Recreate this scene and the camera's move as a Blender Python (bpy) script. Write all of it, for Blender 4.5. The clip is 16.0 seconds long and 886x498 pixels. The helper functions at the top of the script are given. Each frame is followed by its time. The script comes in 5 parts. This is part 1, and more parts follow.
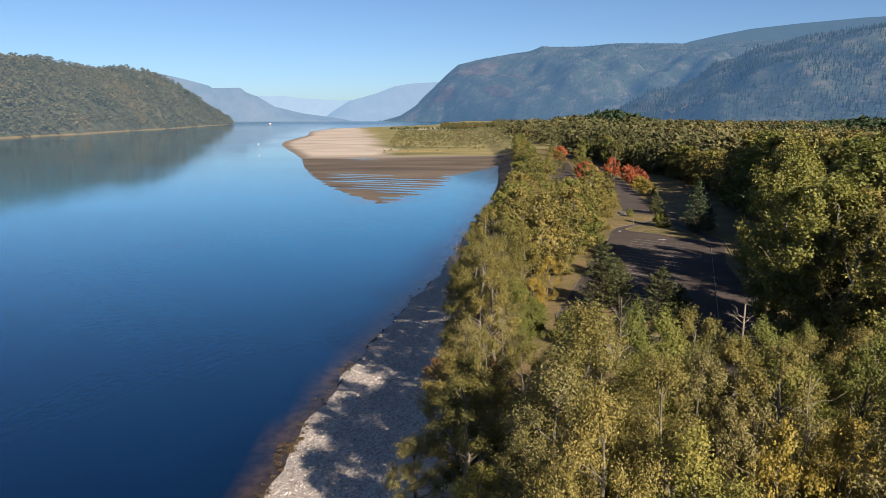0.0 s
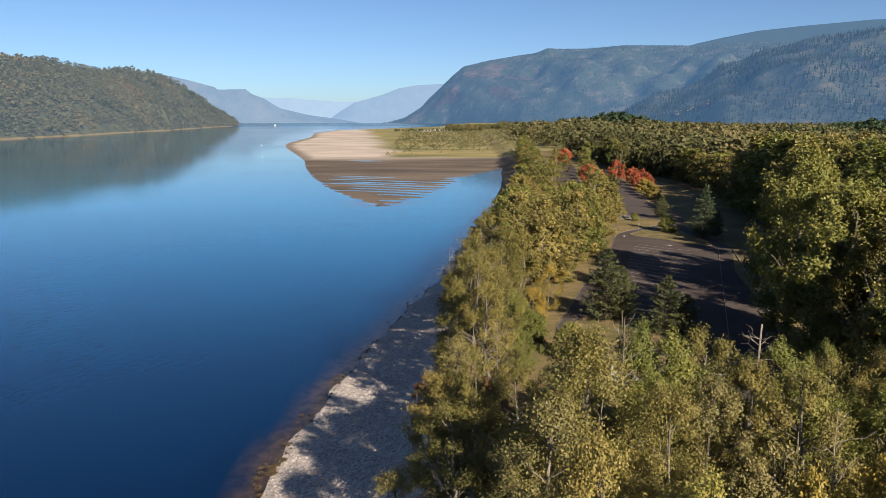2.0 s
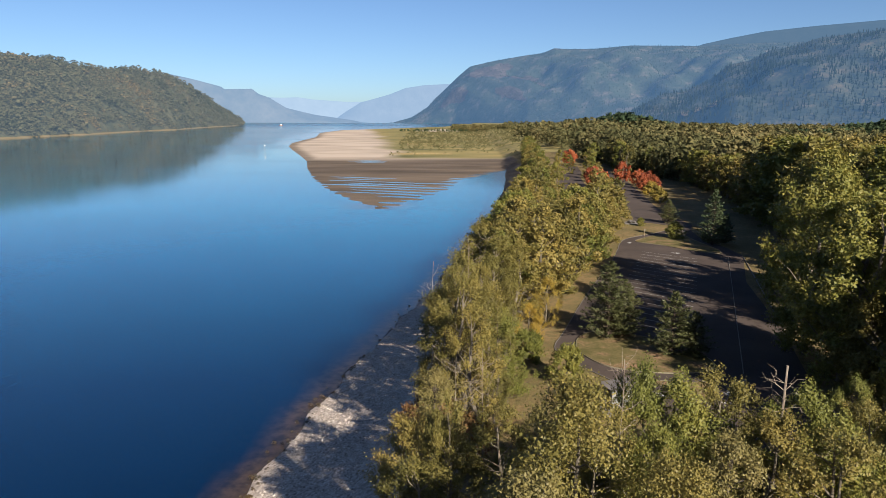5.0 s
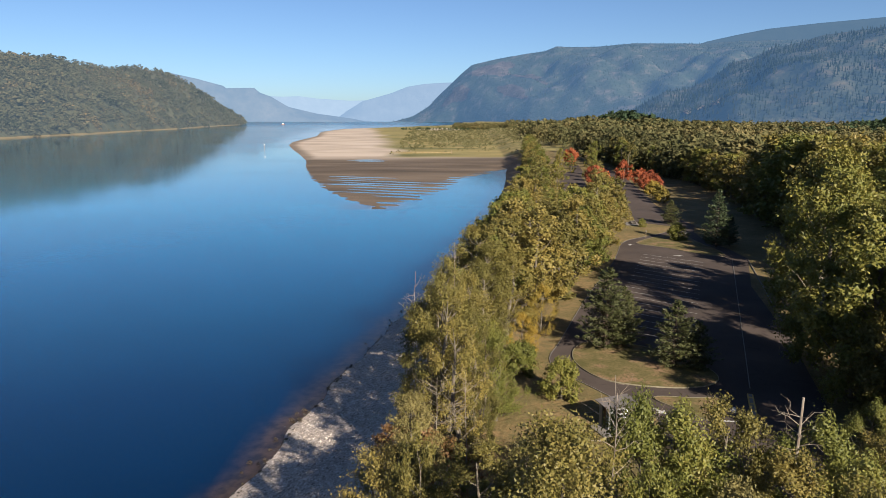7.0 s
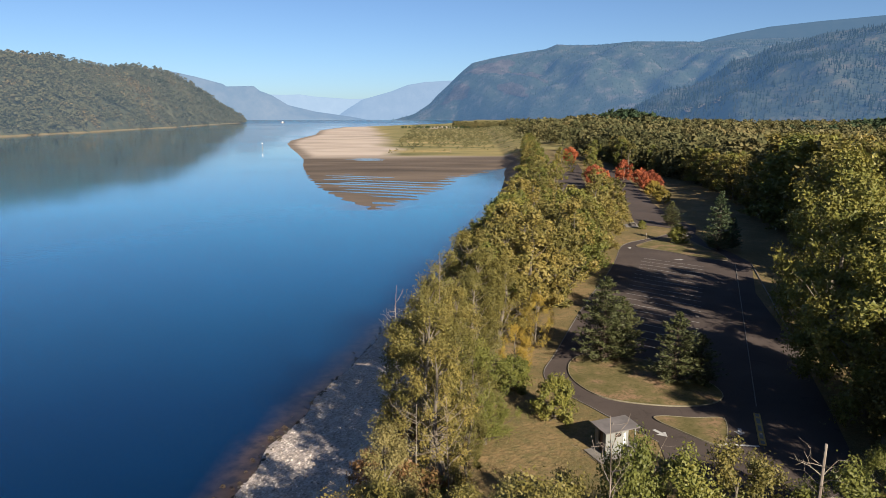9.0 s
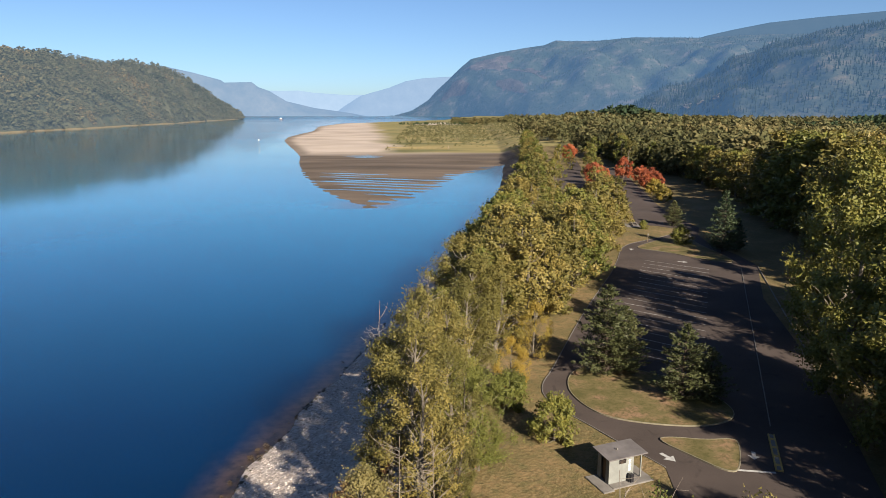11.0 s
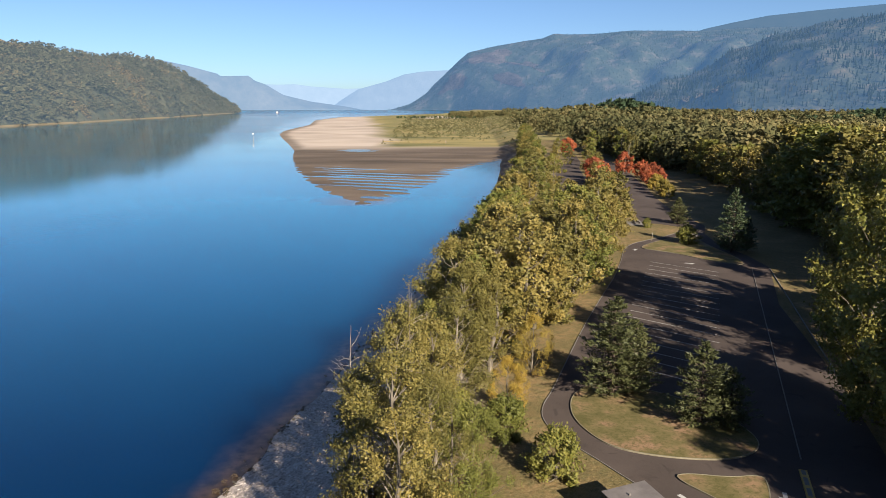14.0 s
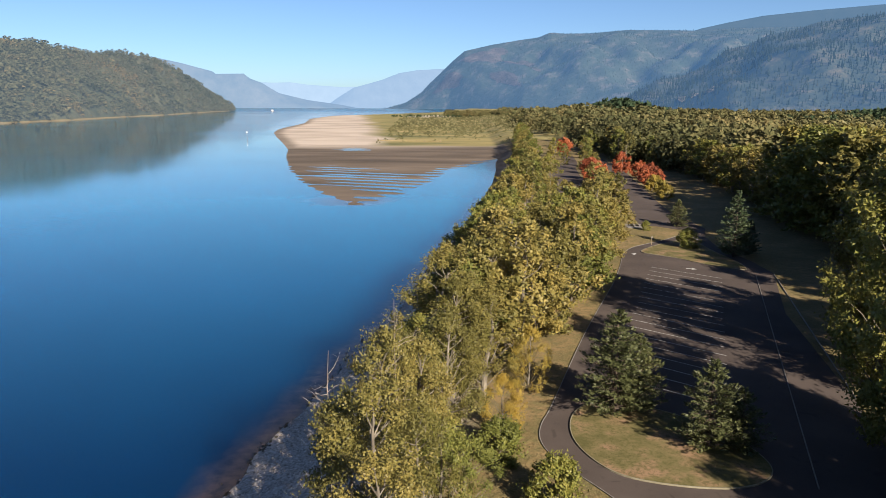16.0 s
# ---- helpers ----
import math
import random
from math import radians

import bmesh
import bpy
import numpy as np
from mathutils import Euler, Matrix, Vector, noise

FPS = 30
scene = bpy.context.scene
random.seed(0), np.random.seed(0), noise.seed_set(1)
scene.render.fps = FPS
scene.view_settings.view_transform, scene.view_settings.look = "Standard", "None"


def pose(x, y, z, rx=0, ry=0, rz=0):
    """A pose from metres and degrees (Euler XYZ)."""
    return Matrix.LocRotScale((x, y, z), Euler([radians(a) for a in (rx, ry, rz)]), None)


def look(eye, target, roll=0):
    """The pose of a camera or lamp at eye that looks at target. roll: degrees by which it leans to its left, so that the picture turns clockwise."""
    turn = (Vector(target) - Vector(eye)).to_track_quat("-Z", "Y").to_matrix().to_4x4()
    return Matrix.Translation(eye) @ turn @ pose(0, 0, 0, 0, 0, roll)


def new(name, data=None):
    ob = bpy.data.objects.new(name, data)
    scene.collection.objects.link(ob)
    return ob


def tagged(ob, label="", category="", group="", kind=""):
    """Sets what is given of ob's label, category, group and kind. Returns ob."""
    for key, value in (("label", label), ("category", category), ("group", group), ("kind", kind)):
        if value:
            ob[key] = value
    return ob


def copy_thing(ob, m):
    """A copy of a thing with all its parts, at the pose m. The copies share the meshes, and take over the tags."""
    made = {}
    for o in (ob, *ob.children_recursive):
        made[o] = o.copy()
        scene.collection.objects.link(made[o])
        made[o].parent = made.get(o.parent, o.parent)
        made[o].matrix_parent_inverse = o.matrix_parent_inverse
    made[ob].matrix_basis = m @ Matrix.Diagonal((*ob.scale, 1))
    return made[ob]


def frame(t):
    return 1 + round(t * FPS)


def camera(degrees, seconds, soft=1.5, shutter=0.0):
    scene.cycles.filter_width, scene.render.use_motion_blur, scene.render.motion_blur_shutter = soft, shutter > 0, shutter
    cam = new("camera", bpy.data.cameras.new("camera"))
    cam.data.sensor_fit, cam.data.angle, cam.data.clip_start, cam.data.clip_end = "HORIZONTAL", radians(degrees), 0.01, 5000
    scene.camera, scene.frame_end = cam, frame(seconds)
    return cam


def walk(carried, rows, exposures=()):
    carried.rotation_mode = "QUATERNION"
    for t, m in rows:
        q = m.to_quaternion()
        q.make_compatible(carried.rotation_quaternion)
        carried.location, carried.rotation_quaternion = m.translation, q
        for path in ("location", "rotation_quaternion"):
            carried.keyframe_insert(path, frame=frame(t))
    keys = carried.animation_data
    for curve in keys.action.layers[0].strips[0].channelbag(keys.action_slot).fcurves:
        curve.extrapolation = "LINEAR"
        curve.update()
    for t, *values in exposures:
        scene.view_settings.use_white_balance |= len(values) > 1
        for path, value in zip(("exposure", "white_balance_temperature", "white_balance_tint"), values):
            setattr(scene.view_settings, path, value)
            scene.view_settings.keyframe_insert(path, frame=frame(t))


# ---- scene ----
cam = camera(66.0, 16.0, soft=0.6)
PATH = [
    (0, (-4.488, -0.746, 29.351), (-4.486, 1.217, 28.968), -0.0),
    (1, (-3.862, 1.638, 29.34), (-3.866, 3.601, 28.959), 0.0),
    (1.5, (-3.468, 2.861, 29.344), (-3.476, 4.825, 28.964), 0.0),
    (2, (-3.157, 3.98, 29.26), (-3.169, 5.944, 28.882), 0.1),
    (3, (-2.477, 6.394, 29.342), (-2.496, 8.358, 28.965), 0.1),
    (3.5, (-2.074, 7.681, 29.376), (-2.095, 9.645, 28.999), 0.0),
    (4, (-1.693, 8.862, 29.412), (-1.717, 10.826, 29.035), 0.1),
    (6.5, (0.262, 14.984, 29.423), (0.228, 16.947, 29.042), 0.2),
    (7, (0.716, 16.164, 29.426), (0.679, 18.127, 29.044), 0.1),
    (7.5, (1.048, 17.392, 29.492), (1.011, 19.355, 29.109), 0.2),
    (8.5, (1.793, 19.831, 29.635), (1.754, 21.793, 29.249), 0.1),
    (9, (2.05, 20.933, 29.679), (2.012, 22.895, 29.292), 0.1),
    (11.5, (2.859, 27.453, 29.809), (2.826, 29.412, 29.408), 0.1),
    (12.5, (3.08, 30.105, 29.731), (3.05, 32.063, 29.323), 0.1),
    (13.5, (3.477, 33.005, 29.605), (3.447, 34.962, 29.192), 0.1),
    (14.5, (3.613, 35.367, 29.517), (3.588, 37.323, 29.101), 0.1),
    (15.5, (3.844, 37.601, 29.552), (3.825, 39.557, 29.134), 0.3),
    (16, (3.906, 38.835, 29.599), (3.891, 40.79, 29.181), 0.3),
]
walk(cam, [(t, look(eye, target, roll)) for t, eye, target, roll in PATH],
     [(0.0, 1.30), (9.0, 1.30), (11.5, 1.42), (12.5, 1.47), (16.0, 1.47)])

# ---- light ----
SUN_AZ = radians(150.0)      # clockwise from +y, towards the sun
SUN_EL = radians(27.5)
world = bpy.data.worlds.new("world")
scene.world = world
world.use_nodes = True
_wn, _wl = world.node_tree.nodes, world.node_tree.links
sky = _wn.new("ShaderNodeTexSky")
sky.sky_type = "NISHITA"
sky.sun_disc = False
sky.sun_elevation = SUN_EL
sky.sun_rotation = SUN_AZ
sky.air_density, sky.dust_density, sky.ozone_density = 0.72, 0.55, 2.5
_wn["Background"].inputs["Strength"].default_value = 0.046
_cool = _wn.new("ShaderNodeMix")
_cool.data_type, _cool.blend_type = "RGBA", "MULTIPLY"
_cool.inputs[0].default_value, _cool.inputs[7].default_value = 1.0, (0.785, 0.905, 1.035, 1.0)
_wl.new(sky.outputs[0], _cool.inputs[6])
_wl.new(_cool.outputs[2], _wn["Background"].inputs[0])

sun_data = bpy.data.lights.new("sun", "SUN")
sun_data.energy, sun_data.angle, sun_data.color = 5.0, radians(0.55), (1.0, 0.90, 0.75)
sun = new("sun", sun_data)
_sd = Vector((math.sin(SUN_AZ) * math.cos(SUN_EL), math.cos(SUN_AZ) * math.cos(SUN_EL), math.sin(SUN_EL)))
sun.matrix_world = look(_sd * 300, (0, 0, 0))

WATER = -6.9


# ---- materials ----
class Mat:
    """A small wrapper that strings nodes together."""

    def __init__(self, name, rough=0.8, spec=0.3, metal=0.0):
        self.m = bpy.data.materials.new(name)
        self.m.use_nodes = True
        self.n, self.l = self.m.node_tree.nodes, self.m.node_tree.links
        self.b = self.n["Principled BSDF"]
        self.b.inputs["Roughness"].default_value = rough
        self.b.inputs["Specular IOR Level"].default_value = spec
        self.b.inputs["Metallic"].default_value = metal
        self.geo = None

    def put(self, value, socket):
        if isinstance(value, (int, float)):
            socket.default_value = value
        elif isinstance(value, tuple):
            socket.default_value = (*value, 1.0) if len(value) == 3 and socket.type == "RGBA" else value
        else:
            self.l.new(value, socket)

    def geometry(self, out):
        if self.geo is None:
            self.geo = self.n.new("ShaderNodeNewGeometry")
        return self.geo.outputs[out]

    def place(self, scale=(1, 1, 1)):
        v = self.n.new("ShaderNodeVectorMath")
        v.operation = "MULTIPLY"
        self.l.new(self.geometry("Position"), v.inputs[0])
        v.inputs[1].default_value = scale
        return v.outputs[0]

    def noise(self, scale, detail=3.0, rough=0.55, stretch=(1, 1, 1), distortion=0.0):
        t = self.n.new("ShaderNodeTexNoise")
        self.l.new(self.place(stretch), t.inputs["Vector"])
        t.inputs["Scale"].default_value = scale
        t.inputs["Detail"].default_value = detail
        t.inputs["Roughness"].default_value = rough
        t.inputs["Distortion"].default_value = distortion
        return t.outputs[0]

    def cells(self, scale, out="Distance", stretch=(1, 1, 1), feature="F1"):
        t = self.n.new("ShaderNodeTexVoronoi")
        t.feature = feature
        self.l.new(self.place(stretch), t.inputs["Vector"])
        t.inputs["Scale"].default_value = scale
        return t.outputs[out]

    def ramp(self, value, *stops):
        r = self.n.new("ShaderNodeValToRGB")
        e = r.color_ramp.elements
        while len(e) < len(stops):
            e.new(0.5)
        for k, (pos, col) in zip(e, stops):
            k.position = pos
            k.color = (*col, 1.0) if isinstance(col, tuple) else (col, col, col, 1.0)
        self.put(value, r.inputs[0])
        return r.outputs[0]

    def mix(self, factor, a, b, kind="MIX"):
        x = self.n.new("ShaderNodeMix")
        x.data_type, x.blend_type = "RGBA", kind
        self.put(factor, x.inputs[0])
        self.put(a, x.inputs[6])
        self.put(b, x.inputs[7])
        return x.outputs[2]

    def math(self, kind, a, b=0.0):
        x = self.n.new("ShaderNodeMath")
        x.operation = kind
        self.put(a, x.inputs[0])
        self.put(b, x.inputs[1])
        return x.outputs[0]

    def random_object(self):
        return self.n.new("ShaderNodeObjectInfo").outputs["Random"]

    def attribute(self, name):
        a = self.n.new("ShaderNodeAttribute")
        a.attribute_name = name
        s = self.n.new("ShaderNodeSeparateColor")
        self.l.new(a.outputs["Color"], s.inputs[0])
        return s.outputs

    def bump(self, height, strength=0.4, distance=0.05):
        b = self.n.new("ShaderNodeBump")
        b.inputs["Strength"].default_value = strength
        b.inputs["Distance"].default_value = distance
        self.l.new(height, b.inputs["Height"])
        self.l.new(b.outputs[0], self.b.inputs["Normal"])
        return self

    def color(self, value):
        self.put(value, self.b.inputs["Base Color"])
        return self

    def rough(self, value):
        self.put(value, self.b.inputs["Roughness"])
        return self


def leaf_material(name, tones, spread=0.34, through_light=0.2):
    """Foliage: a tone for each leaf, shifted tree by tree and in patches."""
    m = Mat(name, 0.55, 0.25)
    patch = m.noise(0.3, 3.0)
    v = m.math("ADD", m.math("MULTIPLY", m.geometry("Random Per Island"), 0.22),
               m.math("ADD", m.math("MULTIPLY", m.random_object(), spread), m.math("MULTIPLY", patch, 0.62)))
    col = m.ramp(m.math("SUBTRACT", v, 0.17), *((p, (r * 1.05, g, b * 0.9)) for p, (r, g, b) in tones))
    m.color(col)
    tr = m.n.new("ShaderNodeBsdfTranslucent")
    m.l.new(col, tr.inputs[0])
    mx = m.n.new("ShaderNodeMixShader")
    mx.inputs[0].default_value = through_light
    m.l.new(m.b.outputs[0], mx.inputs[1])
    m.l.new(tr.outputs[0], mx.inputs[2])
    m.l.new(mx.outputs[0], m.n["Material Output"].inputs[0])
    return m.m


LEAF_OLIVE = leaf_material("leaf_olive", ((0.0, (0.0444, 0.04688, 0.01305)), (0.35, (0.1144, 0.1036, 0.03)), (0.62, (0.199, 0.1604, 0.04871)), (0.82, (0.2528, 0.1929, 0.06039)), (1.0, (0.3433, 0.2212, 0.04871))))
LEAF_GREEN = leaf_material("leaf_green", ((0.0, (0.04757, 0.0619, 0.01418)), (0.4, (0.1162, 0.1241, 0.02933)), (0.75, (0.2241, 0.1937, 0.04815)), (1.0, (0.3641, 0.261, 0.05402))))
LEAF_TAN = leaf_material("leaf_tan", ((0.0, (0.06966, 0.06749, 0.02691)), (0.4, (0.1471, 0.1304, 0.05175)), (0.75, (0.2206, 0.1824, 0.07659)), (1.0, (0.2399, 0.1642, 0.04761))))
LEAF_YELLOW = leaf_material("leaf_yellow", ((0.0, (0.099, 0.095, 0.024)), (0.5, (0.243, 0.1805, 0.036)), (1.0, (0.342, 0.209, 0.03))))
LEAF_RED = leaf_material("leaf_red", ((0.0, (0.12, 0.035, 0.02)), (0.5, (0.28, 0.075, 0.035)), (1.0, (0.36, 0.15, 0.05))))
LEAF_RUST = leaf_material("leaf_rust", ((0.0, (0.07, 0.04, 0.022)), (0.5, (0.145, 0.08, 0.038)), (1.0, (0.17, 0.12, 0.05))))
WEED = leaf_material("weed", ((0.0, (0.045, 0.032, 0.018)), (0.5, (0.09, 0.063, 0.034)), (1.0, (0.15, 0.108, 0.058))))
NEEDLE = leaf_material("needle", ((0.0, (0.03, 0.038, 0.017)), (0.5, (0.068, 0.076, 0.031)), (1.0, (0.13, 0.124, 0.05))), through_light=0.12)
NEEDLE_DARK = leaf_material("needle_dark", ((0.0, (0.02, 0.036, 0.02)), (0.5, (0.045, 0.066, 0.033)), (1.0, (0.085, 0.1, 0.05))), through_light=0.1)


def bark_material(name, a, b, c):
    m = Mat(name, 0.85, 0.2)
    n = m.noise(3.0, 4.0, stretch=(1, 1, 0.35))
    col = m.ramp(n, (0.3, a), (0.5, b), (0.72, c))
    m.color(m.mix(m.ramp(m.noise(1.1, 2.0), (0.45, 0.0), (0.7, 0.6)), col, a))
    m.bump(n, 0.6, 0.05)
    return m.m


BARK = bark_material("bark_grey", (0.06, 0.05, 0.038), (0.13, 0.108, 0.083), (0.20, 0.172, 0.138))
BARK_PALE = bark_material("bark_pale", (0.07875, 0.0663, 0.05292), (0.1965, 0.1754, 0.1433), (0.2595, 0.2375, 0.2009))
BARK_DARK = bark_material("bark_dark", (0.03, 0.0225, 0.0188), (0.0675, 0.0488, 0.0375), (0.112, 0.0825, 0.06))
DEADWOOD = bark_material("deadwood", (0.1208, 0.09282, 0.07007), (0.2072, 0.1685, 0.1353), (0.268, 0.2317, 0.1923))

# ground: lawn, cobble beach, dry meadow, sand and wet mud, by cover
_g = Mat("ground_cover", 0.95, 0.15)
_cov = _g.attribute("cover")
_n1, _n2, _n3 = _g.noise(0.11, 4.0), _g.noise(0.9, 4.0), _g.noise(7.0, 3.0)
_lawn = _g.ramp(_n1, (0.3, (0.07625, 0.0594, 0.0216)), (0.5, (0.1409, 0.097, 0.0412)), (0.68, (0.2196, 0.1366, 0.0686)))
_lawn = _g.mix(_g.ramp(_n2, (0.40, 0.0), (0.66, 0.75)), _lawn, (0.074, 0.068, 0.024))
_lawn = _g.mix(_g.ramp(_n3, (0.42, 0.0), (0.7, 0.5)), _lawn, (0.215, 0.172, 0.096))
_lawn = _g.mix(_g.ramp(_g.noise(2.3, 4.0), (0.52, 0.0), (0.72, 0.6)), _lawn, (0.05, 0.047, 0.02))
_peb = _g.ramp(_g.cells(4.5, "Color"), (0.0, (0.20, 0.165, 0.142)), (0.5, (0.37, 0.31, 0.272)), (1.0, (0.52, 0.45, 0.40)))
_peb = _g.mix(_g.ramp(_n2, (0.5, 0.0), (0.8, 0.5)), _peb, (0.125, 0.106, 0.0825))
_sand = _g.ramp(_g.noise(0.02, 4.0, stretch=(0.5, 1, 1)), (0.35, (0.275, 0.2225, 0.1812)), (0.6, (0.4, 0.3275, 0.2687)))
_mud = _g.ramp(_g.noise(0.05, 4.0, stretch=(0.25, 1, 1)), (0.3, (0.06264, 0.04784, 0.03686)), (0.65, (0.1296, 0.09776, 0.07373)))
_mead = _g.ramp(_g.noise(0.03, 5.0, stretch=(0.4, 1, 1)), (0.3, (0.0868, 0.0858, 0.036)), (0.5, (0.175, 0.1495, 0.06)), (0.7, (0.28, 0.208, 0.09)))
_c = _g.mix(_cov[0], _lawn, _peb)
_c = _g.mix(_cov[1], _c, _g.mix(_g.attribute("wet")[0], _sand, _mud))
_c = _g.mix(_cov[2], _c, _mead)
_g.color(_c)
_g.bump(_g.math("ADD", _n3, _g.cells(2.6)), 0.5, 0.12)
GROUND = _g.m

_w = Mat("river_water", 0.045, 0.5)
_w.b.inputs["IOR"].default_value = 1.5
_w.b.inputs["Specular Tint"].default_value = (0.35, 0.8, 1.0, 1.0)
_w.b.subsurface_method = "BURLEY"
_w.b.inputs["Subsurface Weight"].default_value = 1.0
_w.b.inputs["Subsurface Radius"].default_value = (1.0, 1.0, 1.0)
_w.b.inputs["Subsurface Scale"].default_value = 30.0
_wave = _w.math("ADD", _w.noise(0.9, 3.0, stretch=(1, 0.6, 1)), _w.math("MULTIPLY", _w.noise(0.06, 2.0, stretch=(1, 0.4, 1)), 2.0))
# base colour painted paler with distance for sky reflection, darker again where hills mirror
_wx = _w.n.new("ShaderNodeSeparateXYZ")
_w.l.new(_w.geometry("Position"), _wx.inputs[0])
_sheen_dist = _w.math("ADD", _wx.outputs[1], _w.math("MULTIPLY", _w.noise(0.012, 3.0, stretch=(1, 0.5, 1)), 40.0))
_deep = _w.ramp(_w.math("DIVIDE", _sheen_dist, 600.0), (0.10, (0.0002, 0.0048, 0.021)), (0.20, (0.0002, 0.016, 0.056)), (0.32, (0.0003, 0.055, 0.135)), (0.52, (0.0004, 0.108, 0.20)), (0.95, (0.0004, 0.05, 0.09)))
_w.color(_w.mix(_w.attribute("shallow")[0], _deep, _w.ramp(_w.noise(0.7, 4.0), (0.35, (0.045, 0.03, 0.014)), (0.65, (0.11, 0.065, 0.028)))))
_wy = _w.n.new("ShaderNodeSeparateXYZ")
_w.l.new(_w.geometry("Position"), _wy.inputs[0])
_reach = _w.math("ADD", _wy.outputs[1], _w.math("MULTIPLY", _w.noise(0.003, 3.0, stretch=(0.4, 1.0, 1)), 900.0))
_w.rough(_w.mix(_w.ramp(_w.math("DIVIDE", _reach, 5000.0), (0.52, 0.0), (0.72, 1.0)), _w.ramp(_w.noise(0.004, 3.0, stretch=(0.6, 2.0, 1)), (0.4, 0.035), (0.62, 0.09)), (0.20, 0.20, 0.20)))
_w.bump(_wave, 0.16, 0.10)
WATER_MAT = _w.m

_a = Mat("asphalt", 0.92, 0.12)
_an = _a.noise(0.13, 5.0)
_ac = _a.ramp(_an, (0.32, (0.04314, 0.03264, 0.0285)), (0.55, (0.05988, 0.04531, 0.03932)), (0.75, (0.07616, 0.058, 0.05021)))
_ac = _a.mix(_a.ramp(_a.noise(30.0, 2.0), (0.35, 0.0), (0.75, 0.5)), _ac, (0.08047, 0.06802, 0.06165))
_ac = _a.mix(_a.ramp(_a.noise(0.5, 4.0, distortion=1.5), (0.60, 0.0), (0.72, 0.45)), _ac, (0.02374, 0.01995, 0.01759))
_a.color(_ac)
_a.bump(_a.noise(30.0, 2.0), 0.3, 0.01)
ASPHALT = _a.m


def plain(name, a, b, scale=2.0, rough=0.8, spec=0.3, metal=0.0, relief=0.2):
    """A worn surface between two tones, at two scales."""
    m = Mat(name, rough, spec, metal)
    n = m.noise(scale, 4.0)
    col = m.mix(m.ramp(n, (0.3, 0.0), (0.7, 1.0)), a, b)
    m.color(m.mix(m.ramp(m.noise(scale * 9, 3.0), (0.55, 0.0), (0.85, 0.35)), col, tuple(v * 0.6 for v in a)))
    m.bump(m.noise(scale * 12, 2.0), relief, 0.02)
    return m.m


PAINT_WHITE = plain("road_paint_white", (0.252, 0.24, 0.228), (0.408, 0.396, 0.378), 3.0)
PAINT_YELLOW = plain("kerb_paint_yellow", (0.125, 0.108, 0.070), (0.185, 0.163, 0.115), 1.5)
CONCRETE = plain("concrete", (0.124, 0.11, 0.0969), (0.181, 0.164, 0.148), 1.2)
STONE_DARK = plain("weedy_stone", (0.0245, 0.021, 0.0154), (0.063, 0.049, 0.0315), 1.1)
WALL_PAINT = plain("wall_paint", (0.15, 0.152, 0.14), (0.205, 0.207, 0.192), 1.3)
NOTICE = plain("notice_paper", (0.45, 0.45, 0.43), (0.55, 0.55, 0.52), 3.0)
PAINT_BARRIER = plain("barrier_paint", (0.28, 0.185, 0.05), (0.42, 0.285, 0.085), 1.5)
ROOF_METAL = plain("roof_sheet", (0.093, 0.0812, 0.0769), (0.144, 0.128, 0.121), 0.9, 0.6)
DOOR_BROWN = plain("door_brown", (0.07, 0.045, 0.03), (0.11, 0.07, 0.045), 2.0, 0.6)
DARK_GLASS = plain("dark_glass", (0.012, 0.012, 0.014), (0.02, 0.02, 0.024), 2.0, 0.2, 0.5)
POST_WOOD = plain("post_wood", (0.154, 0.112, 0.07), (0.252, 0.196, 0.133), 2.0)
DRY_GRASS = plain("dry_grass", (0.21, 0.154, 0.07), (0.315, 0.238, 0.126), 0.5)
WHITE_METAL = plain("white_paint", (0.527, 0.527, 0.51), (0.663, 0.663, 0.646), 1.0, 0.45)

BOAT_RED = plain("boat_red", (0.16, 0.06, 0.035), (0.24, 0.09, 0.05), 0.5)
FAR_SAND_PALE = plain("dune_sand", (0.28, 0.235, 0.19), (0.36, 0.30, 0.25), 0.05)
FAR_SAND = plain("far_sand", (0.139, 0.113, 0.0714), (0.176, 0.147, 0.101), 0.05)


# ---- mesh helpers ----
def solid(name, verts, faces, material, parent=None, label=""):
    me = bpy.data.meshes.new(name)
    me.from_pydata(np.asarray(verts, float).tolist(), [], [tuple(int(i) for i in f) for f in faces])
    me.materials.append(material)
    me.update()
    ob = new(name, me)
    if parent is not None:
        ob.parent = parent
    if label:
        ob["label"] = label
    return ob


def part(name, bm, material, parent=None, label=""):
    me = bpy.data.meshes.new(name)
    bm.normal_update()
    bm.to_mesh(me)
    bm.free()
    me.materials.append(material)
    ob = new(name, me)
    if parent is not None:
        ob.parent = parent
    if label:
        ob["label"] = label
    return ob


def box_bm(lo, hi, bevel=0.0, m=None):
    bm = bmesh.new()
    bmesh.ops.create_cube(bm, size=1.0)
    for v in bm.verts:
        v.co = Vector([(a + b) / 2 + c * (b - a) for a, b, c in zip(lo, hi, v.co)])
    if bevel:
        bmesh.ops.bevel(bm, geom=bm.edges[:], offset=bevel, segments=2, affect="EDGES")
    if m is not None:
        bm.transform(m)
    return bm


